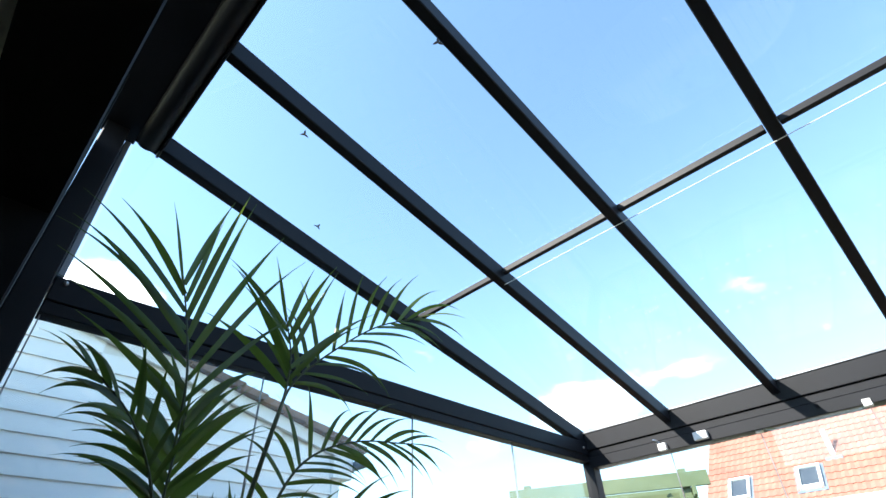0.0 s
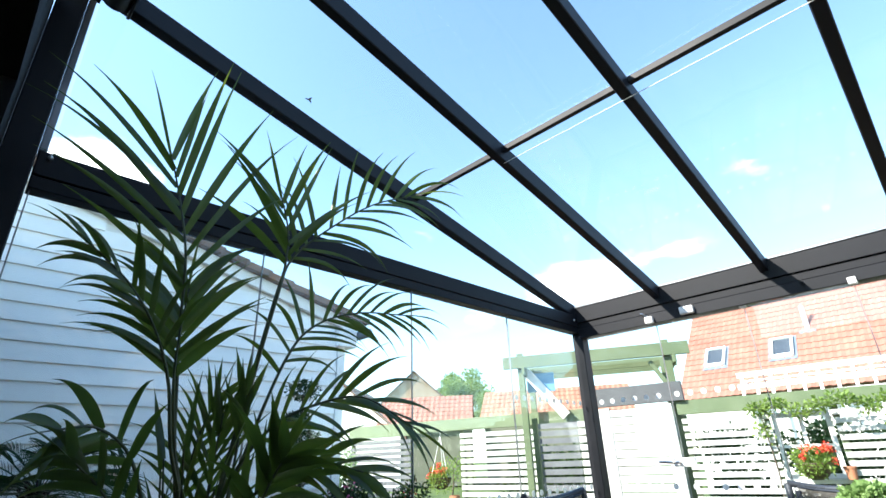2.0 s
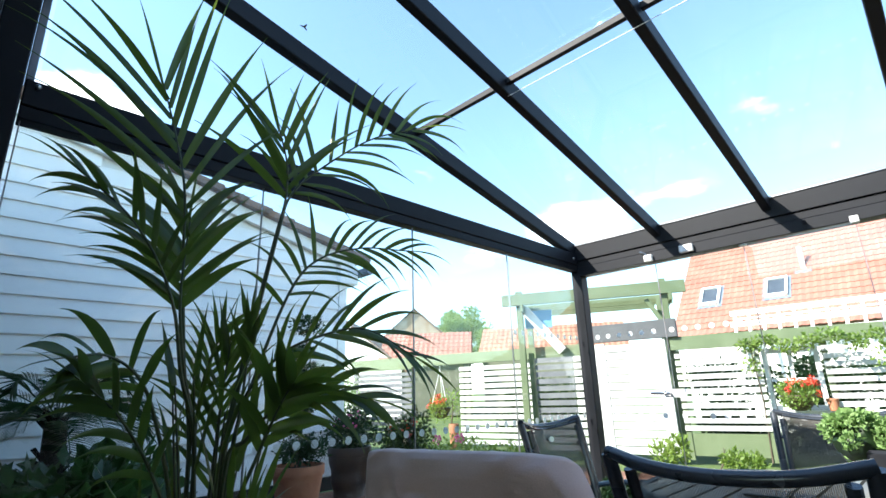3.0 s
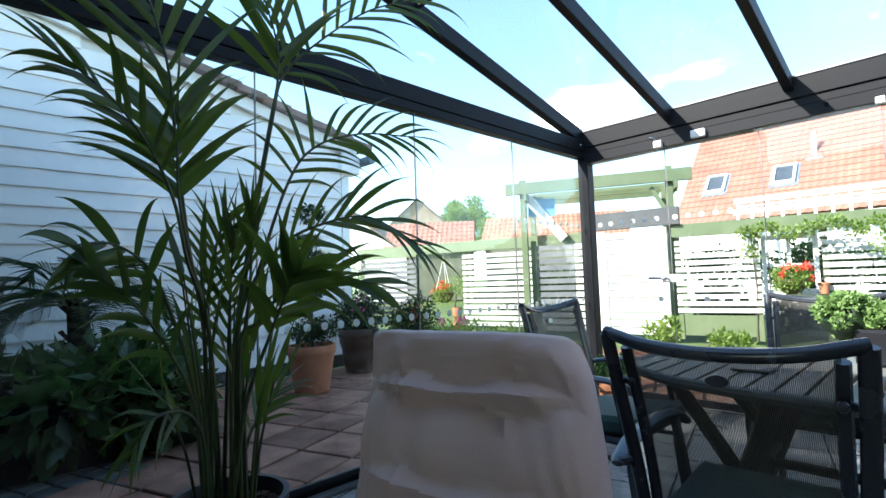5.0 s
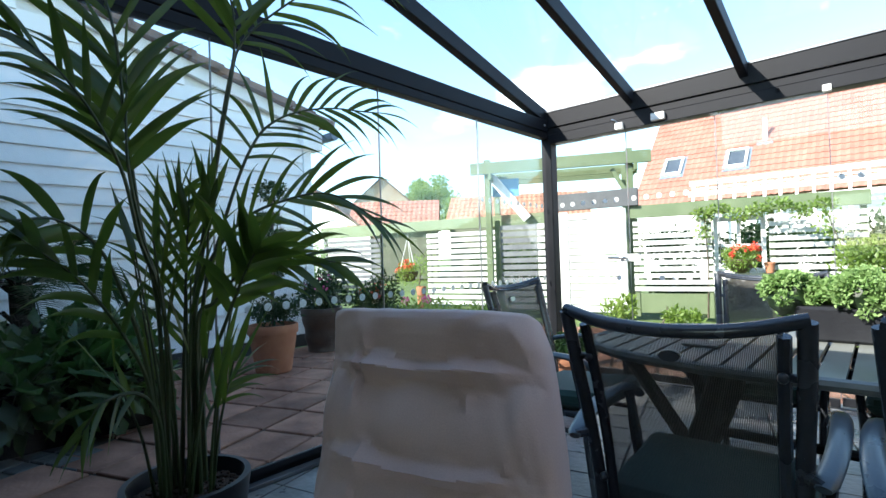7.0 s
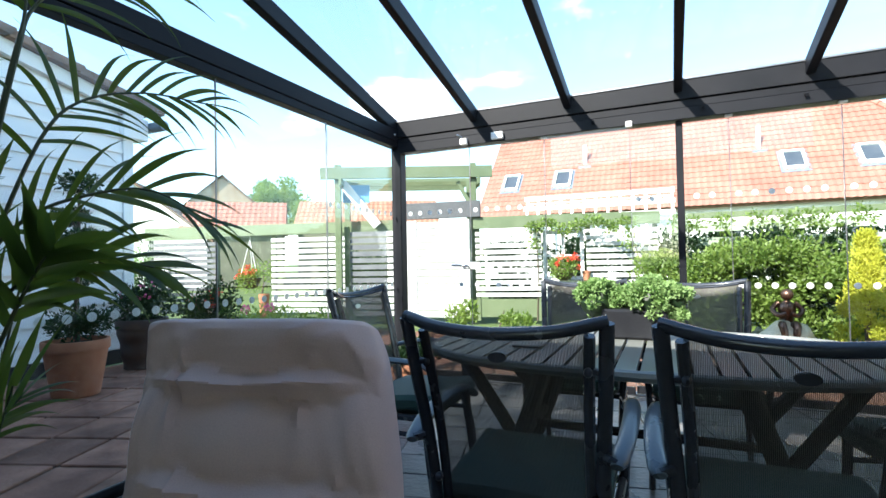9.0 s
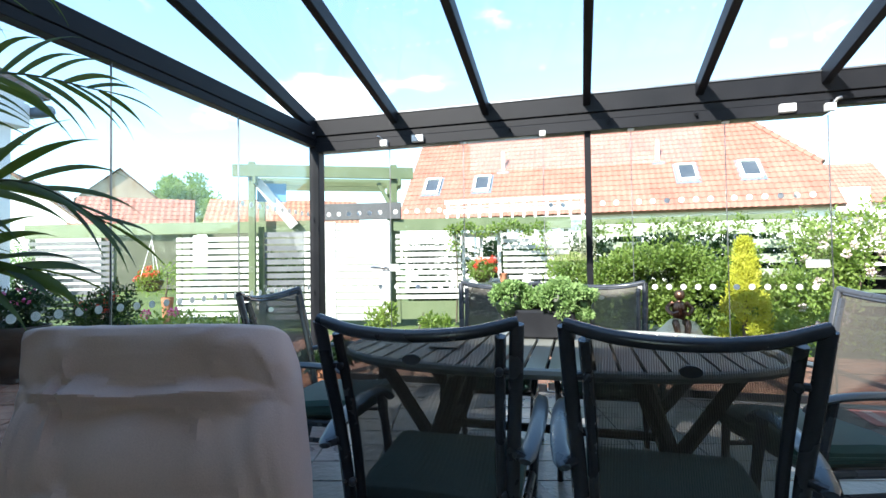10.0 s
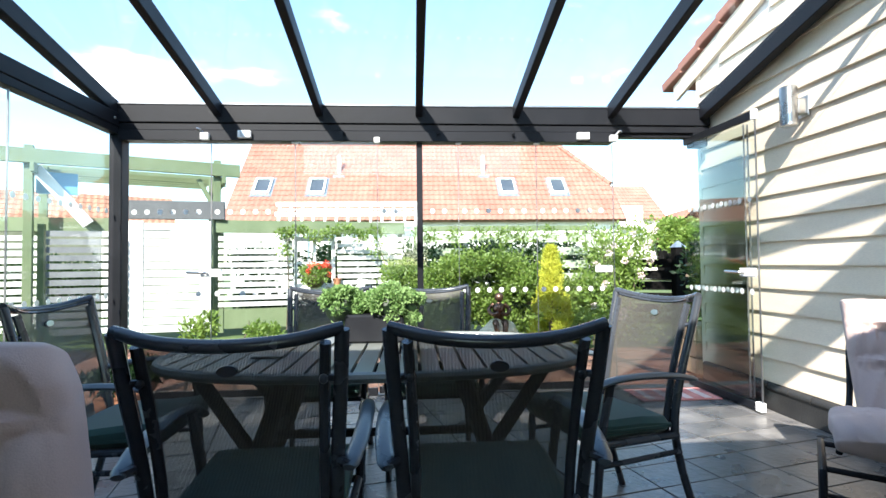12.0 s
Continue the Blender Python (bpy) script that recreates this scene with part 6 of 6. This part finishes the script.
def basket(name, label, m, hang, seed, flower):
    t = thing(name, label, "hanging basket", m, "flower baskets")
    bm = B()
    lathe(bm, [(0.06, -0.20), (0.13, -0.16), (0.185, -0.07), (0.205, 0.0), (0.195, 0.01), (0.17, -0.02)], 28)
    part("bowl", bm, M_BROWNPOT, t, "dark woven bowl", True)
    foliage("leaves", t, seed, [(0, 0, 0.08), (0.13, -0.02, 0.08), (-0.13, 0, 0.08), (0.0, -0.13, 0.0), (0.1, -0.12, -0.05), (-0.08, -0.14, -0.07)], [(0.13, 0.12, 0.11)] * 6, [260] * 6, 0.042, M_LEAF, hollow=0.15)
    rng = random.Random(seed)
    cs = [(rng.uniform(-0.24, 0.26), rng.uniform(-0.18, -0.02), rng.uniform(0.0, 0.22)) for k in range(12)]
    flowers(t, seed + 3, cs, [(0.032, 0.03, 0.03)] * 12, [26] * 12, flower, 0.03)
    if hang:
        for a in (0, 2.1, 4.2):
            bm = B()
            sweep(bm, [(0.19 * math.cos(a), 0.19 * math.sin(a), 0.0), (0, 0, hang)], 0.006, 6)
            part("hanger", bm, M_WHITEPLASTIC, t)
        bm = B()
        sweep(bm, smooth_curve([(0, 0, hang - 0.01), (0.012, 0, hang + 0.03), (0, 0, hang + 0.075)], 4), 0.006, 6)
        part("hook", bm, M_STEEL, t)
    return t


basket("hanging_basket", "hanging basket of red and green flowers on white cords", Matrix.Translation((-5.02, 7.66, 0.80)), 0.74, 101, M_FLOWER_RED)
basket("flower_bowl", "dark bowl of red flowers standing on the fence sill", Matrix.Translation((0.74, 8.98, 0.90)), 0, 105, M_FLOWER_RED)


def small_pots():
    for x, y, z, r, h in ((1.10, 9.08, 0.697, 0.07, 0.16), (-4.75, 7.74, 0.0, 0.1, 0.5)):
        t = thing("clay_pot", "small plain clay pot", "pot", Matrix.Translation((x, y, z)), "clay pots")
        pot(t, r, h, M_TERRA)


small_pots()
shrub("climber", "green climber trained along the fence rail", "climber", 120,
      [(0.25 * k, -0.12 + 0.02 * math.sin(k * 3), 1.62 + 0.06 * math.sin(k * 2.1)) for k in range(7)] + [(1.5, -0.1, 1.35), (1.7, -0.1, 1.05), (1.85, -0.12, 0.75), (0.02, -0.1, 1.35)],
      [(0.17, 0.1, 0.09)] * 7 + [(0.14, 0.08, 0.2)] * 4, [170] * 7 + [90] * 4, 0.055, M_LEAF, loc=(0.28, 8.95, 0), hollow=0.1,
      stems=[((0.0, 0, 0), (0.02, -0.08, 1.6), 0.012), ((1.9, 0.2, 0), (1.5, -0.05, 1.6), 0.012)])
shrub("border_shrub", "small green border shrub by the gate", "shrub", 124, [(-0.55, -0.3, 0.2), (-0.35, -0.3, 0.3), (0.2, 0, 0.15), (0.4, 0.05, 0.12)], [(0.18, 0.18, 0.2), (0.15, 0.15, 0.18), (0.15, 0.15, 0.12), (0.15, 0.15, 0.12)], [260] * 4, 0.07, M_LEAF, loc=(-0.05, 7.75, 0), hollow=0.2, stems=[((0, 0, 0), (0.1, 0, 0.3), 0.012)])
shrub("flower_border", "low border of mixed leaves and pink flowers", "flower border", 126,
      [(0.42 * k, 0.05 * math.sin(k * 2), 0.16 + 0.05 * math.sin(k * 1.7)) for k in range(9)], [(0.26, 0.2, 0.2)] * 9, [260] * 9, 0.06, M_LEAF,
      (M_FLOWER_PINK, [(0.3, -0.18, 0.34), (0.75, -0.2, 0.36), (1.5, -0.2, 0.32), (2.0, -0.18, 0.36)], [(0.06, 0.05, 0.05)] * 4, [50] * 4, 0.04), loc=(-5.6, 6.85, 0), hollow=0.2, stems=[((0, 0, 0), (0.05, 0, 0.2), 0.01)])
shrub("lime_shrub", "light yellow-green shrub beyond the house corner", "shrub", 129, [(0, 0, 0.6), (0.3, 0.1, 0.9), (-0.3, 0, 0.8), (0.1, 0, 1.2)], [(0.4, 0.35, 0.4)] * 4, [420] * 4, 0.07, M_BUSH, loc=(-7.15, 6.6, 0), hollow=0.2, stems=[((0, 0, 0), (0.1, 0, 0.9), 0.03)])
shrub("garden_shrub", "rounded garden shrub behind the fence", "shrub", 131, [(0, 0, 0.7), (0.5, 0.1, 0.8), (-0.5, 0, 0.6)], [(0.5, 0.4, 0.5)] * 3, [420] * 3, 0.07, M_LEAF, loc=(-9.5, 12.5, 0), hollow=0.2, stems=[((0, 0, 0), (0.1, 0, 0.9), 0.03)])


def wood_planter():
    t = thing("wooden_planter", "weathered wooden planter box beside the wall end", "planter", Matrix.Translation((5.22, 5.15, 0)))
    for k in range(3):
        one_box("board", (-0.17, 0.2, -0.16, 0.16, 0.02 + k * 0.155, 0.165 + k * 0.155), M_WOODCRATE, t, bevel=0.006)
    foliage("plant", t, 140, [(0.05, 0, 0.75), (0.0, 0.05, 1.0), (0.12, 0, 1.2)], [(0.2, 0.2, 0.25)] * 3, [260] * 3, 0.06, M_LEAF_DARK, hollow=0.2)
    flowers(t, 142, [(0.0, -0.15, 0.9), (0.1, -0.1, 1.1)], [(0.06, 0.05, 0.06)] * 2, [36] * 2, M_FLOWER_RED, 0.035)


wood_planter()


def rug():
    t = thing("door_mat", "faded red patterned mat at the open door", "mat", Matrix.Translation((4.50, 4.36, 0.006)))
    one_box("mat", (-0.34, 0.30, -0.16, 0.19, 0, 0.010), M_MAT, t, bevel=0.003)
    for k in range(4):
        one_box("pale_stripe", (-0.28 + k * 0.15, -0.22 + k * 0.15, -0.13, 0.16, 0.0102, 0.0112), M_FLOWER_PALE, t)


rug()


def tree(x, y, h, seed, r, label):
    t = thing("tree", label, "tree", Matrix.Translation((x, y, 0)), "garden trees")
    rng = random.Random(seed)
    bm = B()
    sweep(bm, smooth_curve([(0, 0, 0), (0.1, 0.05, h * 0.3), (-0.05, 0, h * 0.6), (0, 0, h * 0.85)], 5), [0.22 - 0.012 * i for i in range(16)], 9)
    cs, rs, ns = [], [], []
    for k in range(26):
        a = rng.uniform(0, 6.28)
        e = rng.uniform(-0.4, 1.3)
        q = rng.uniform(0.45, 0.85)
        p = Vector((math.cos(a) * math.cos(e) * r * q, math.sin(a) * math.cos(e) * r * q, h * 0.66 + math.sin(e) * h * 0.33 * q))
        if k < 12:
            sweep(bm, [(0, 0, h * (0.3 + 0.03 * k)), tuple(p * 0.6 + Vector((0, 0, h * 0.2))), tuple(p)], [0.07, 0.045, 0.015], 6)
        cs.append(tuple(p))
        s = r * rng.uniform(0.24, 0.38)
        rs.append((s, s, s * 0.75))
        ns.append(300)
    part("trunk", bm, M_BARK, t, "", True)
    foliage("crown", t, seed + 9, cs, rs, ns, 0.24, M_LEAF, hollow=0.15)


tree(-26.0, 31.0, 8.1, 201, 2.7, "round leafy tree behind the low roofs")
tree(-20.5, 28.0, 5.7, 205, 1.5, "leafy tree behind the outbuilding")
tree(17.0, 26.0, 3.6, 209, 1.6, "small leafy tree near the distant house")


def back_hedge():
    """Dark shrubs added on the far side of the slatted fence, so its gaps look shaded."""
    rng = random.Random(77)
    t = thing("back_hedge", "dark shrubs added behind the slatted fence to darken its gaps", "hedge", kind="stuff")
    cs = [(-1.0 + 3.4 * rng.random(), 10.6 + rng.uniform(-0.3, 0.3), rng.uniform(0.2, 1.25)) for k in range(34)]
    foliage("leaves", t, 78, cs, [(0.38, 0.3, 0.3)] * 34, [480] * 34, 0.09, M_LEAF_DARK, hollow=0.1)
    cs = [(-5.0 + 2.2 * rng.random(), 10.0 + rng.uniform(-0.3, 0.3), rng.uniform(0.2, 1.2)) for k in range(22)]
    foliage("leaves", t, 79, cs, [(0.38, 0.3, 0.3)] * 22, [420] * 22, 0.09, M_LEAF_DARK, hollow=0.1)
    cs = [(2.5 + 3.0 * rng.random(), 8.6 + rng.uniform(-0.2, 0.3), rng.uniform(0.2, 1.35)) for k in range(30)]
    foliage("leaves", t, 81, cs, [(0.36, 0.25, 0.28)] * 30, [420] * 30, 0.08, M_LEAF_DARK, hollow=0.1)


back_hedge()


def roof_debris():
    for k, (x, y) in enumerate(ROOF_SPECKS):
        bm = B()
        for j in range(3):
            a = k * 1.7 + j * 2.1
            blade(bm, (0, 0, 0.004), (math.cos(a), math.sin(a), 0.15), (-math.sin(a), math.cos(a), 0), 0.028, 0.006, 0.3, 3)
        ob = new("dead_leaf", finish(bm, "dead_leaf", M_BARK))
        ob.matrix_basis = Matrix.Translation((x, y, roof_z(y) + 0.020)) @ Matrix.Rotation(-math.atan(ROOF_K), 4, "X")
        tagged(ob, "small dry leaf lying on the glass roof", "leaf", "dry leaves on the roof")


ROOF_SPECKS = ((0.15, 1.57), (0.66, 1.14), (1.56, 1.28))
roof_debris()


# ---- paving slabs and floor tiles ----
def clip_poly(poly, rect):
    x0, x1, y0, y1 = rect
    for axis, lim, sign in ((0, x0, 1), (0, x1, -1), (1, y0, 1), (1, y1, -1)):
        out = []
        for i, p in enumerate(poly):
            q = poly[(i + 1) % len(poly)]
            a, b = (p[axis] - lim) * sign, (q[axis] - lim) * sign
            if a >= 0:
                out.append(p)
            if a * b < 0:
                s = a / (a - b)
                out.append((p[0] + (q[0] - p[0]) * s, p[1] + (q[1] - p[1]) * s))
        poly = out
        if len(poly) < 3:
            return []
    return poly


def slab_mesh(poly, top, thick, material, name, edge=0.006):
    """A slab with a chamfered top edge over a polygon."""
    n = len(poly)
    cx, cy = sum(p[0] for p in poly) / n, sum(p[1] for p in poly) / n
    bm = B()
    rings = []
    for inset, z in ((0, top - thick), (0, top - edge), (edge, top)):
        ring = []
        for x, y in poly:
            d = math.hypot(x - cx, y - cy)
            k = 1 - inset * 1.4 / max(d, 0.02)
            ring.append(bm.verts.new((cx + (x - cx) * k, cy + (y - cy) * k, z)))
        rings.append(ring)
    for r, s in zip(rings, rings[1:]):
        for k in range(n):
            bm.faces.new((r[k], r[(k + 1) % n], s[(k + 1) % n], s[k]))
    bm.faces.new(rings[-1])
    return finish(bm, name, material)


def tiled(parent, name, rects, size, gap, angle, origin, top, thick, material, uneven=0.0, skip=None, edge=0.006):
    a = radians(angle)
    ux, uy = (math.cos(a), math.sin(a)), (-math.sin(a), math.cos(a))
    sx, sy = size
    rng = random.Random(17)
    hx, hy = (sx - gap) / 2, (sy - gap) / 2
    whole = slab_mesh([(-hx, -hy), (hx, -hy), (hx, hy), (-hx, hy)], 0, thick, material, name, edge)
    for i in range(-40, 41):
        for j in range(-40, 41):
            cx = origin[0] + ux[0] * i * sx + uy[0] * j * sy
            cy = origin[1] + ux[1] * i * sx + uy[1] * j * sy
            if skip and skip(cx, cy):
                continue
            corners = [(cx + ux[0] * p * hx + uy[0] * q * hy, cy + ux[1] * p * hx + uy[1] * q * hy) for p, q in ((-1, -1), (1, -1), (1, 1), (-1, 1))]
            dz = rng.uniform(-uneven, uneven)
            for r in rects:
                inside = [r[0] <= x <= r[1] and r[2] <= y <= r[3] for x, y in corners]
                if all(inside):
                    m = Matrix.Translation((cx, cy, top + dz)) @ Matrix.Rotation(a, 4, "Z") @ Euler((rng.uniform(-1, 1) * uneven, rng.uniform(-1, 1) * uneven, 0)).to_matrix().to_4x4()
                    piece(name, whole, parent, m)
                else:
                    poly = clip_poly(corners, r)
                    if len(poly) >= 3:
                        ar = 0.5 * abs(sum(poly[k][0] * poly[(k + 1) % len(poly)][1] - poly[(k + 1) % len(poly)][0] * poly[k][1] for k in range(len(poly))))
                        if ar > 0.004:
                            mx, my = sum(p[0] for p in poly) / len(poly), sum(p[1] for p in poly) / len(poly)
                            piece(name, slab_mesh([(p[0] - mx, p[1] - my) for p in poly], 0, thick, material, name, edge), parent, Matrix.Translation((mx, my, top + dz)))


def paving():
    p = thing("pavement", "pinkish square paving slabs with dark mossy joints", "paving", kind="structure")
    one_box("bedding", (-3.3, -0.06, -0.6, 7.3, -0.06, -0.018), M_JOINT, p)
    one_box("bedding", (-0.06, 6.0, 4.71, 6.7, -0.06, -0.018), M_JOINT, p)

    def setts_here(x, y):
        return -1.75 < x < -1.0 and 0.3 < y < 1.25

    tiled(p, "slab", ((-3.25, -0.065, -0.55, 7.25), (-0.055, 5.95, 4.72, 6.65)), (0.41, 0.41), 0.022, 20, (-1.0, 2.2), -0.004, 0.03, M_TERRATILE, 0.004, setts_here)
    tiled(p, "sett", ((-1.80, -0.85, 0.12, 1.38),), (0.137, 0.137), 0.014, 20, (-1.0, 2.2), -0.006, 0.03, M_SETT, 0.004, lambda x, y: not setts_here(x, y))


paving()


def floor():
    f = thing("floor", "grey slate floor tiles with dark joints", "floor", kind="structure")
    one_box("screed", (0.062, 4.975, -4.0, 4.598, -0.03, -0.006), M_JOINT, f)
    tiled(f, "tile", ((0.075, 4.97, 0.4, 4.595),), (0.36, 0.24), 0.008, 13.5, (4.07, 3.03), 0.004, 0.012, M_SLATE, 0.0012, None, 0.002)


floor()
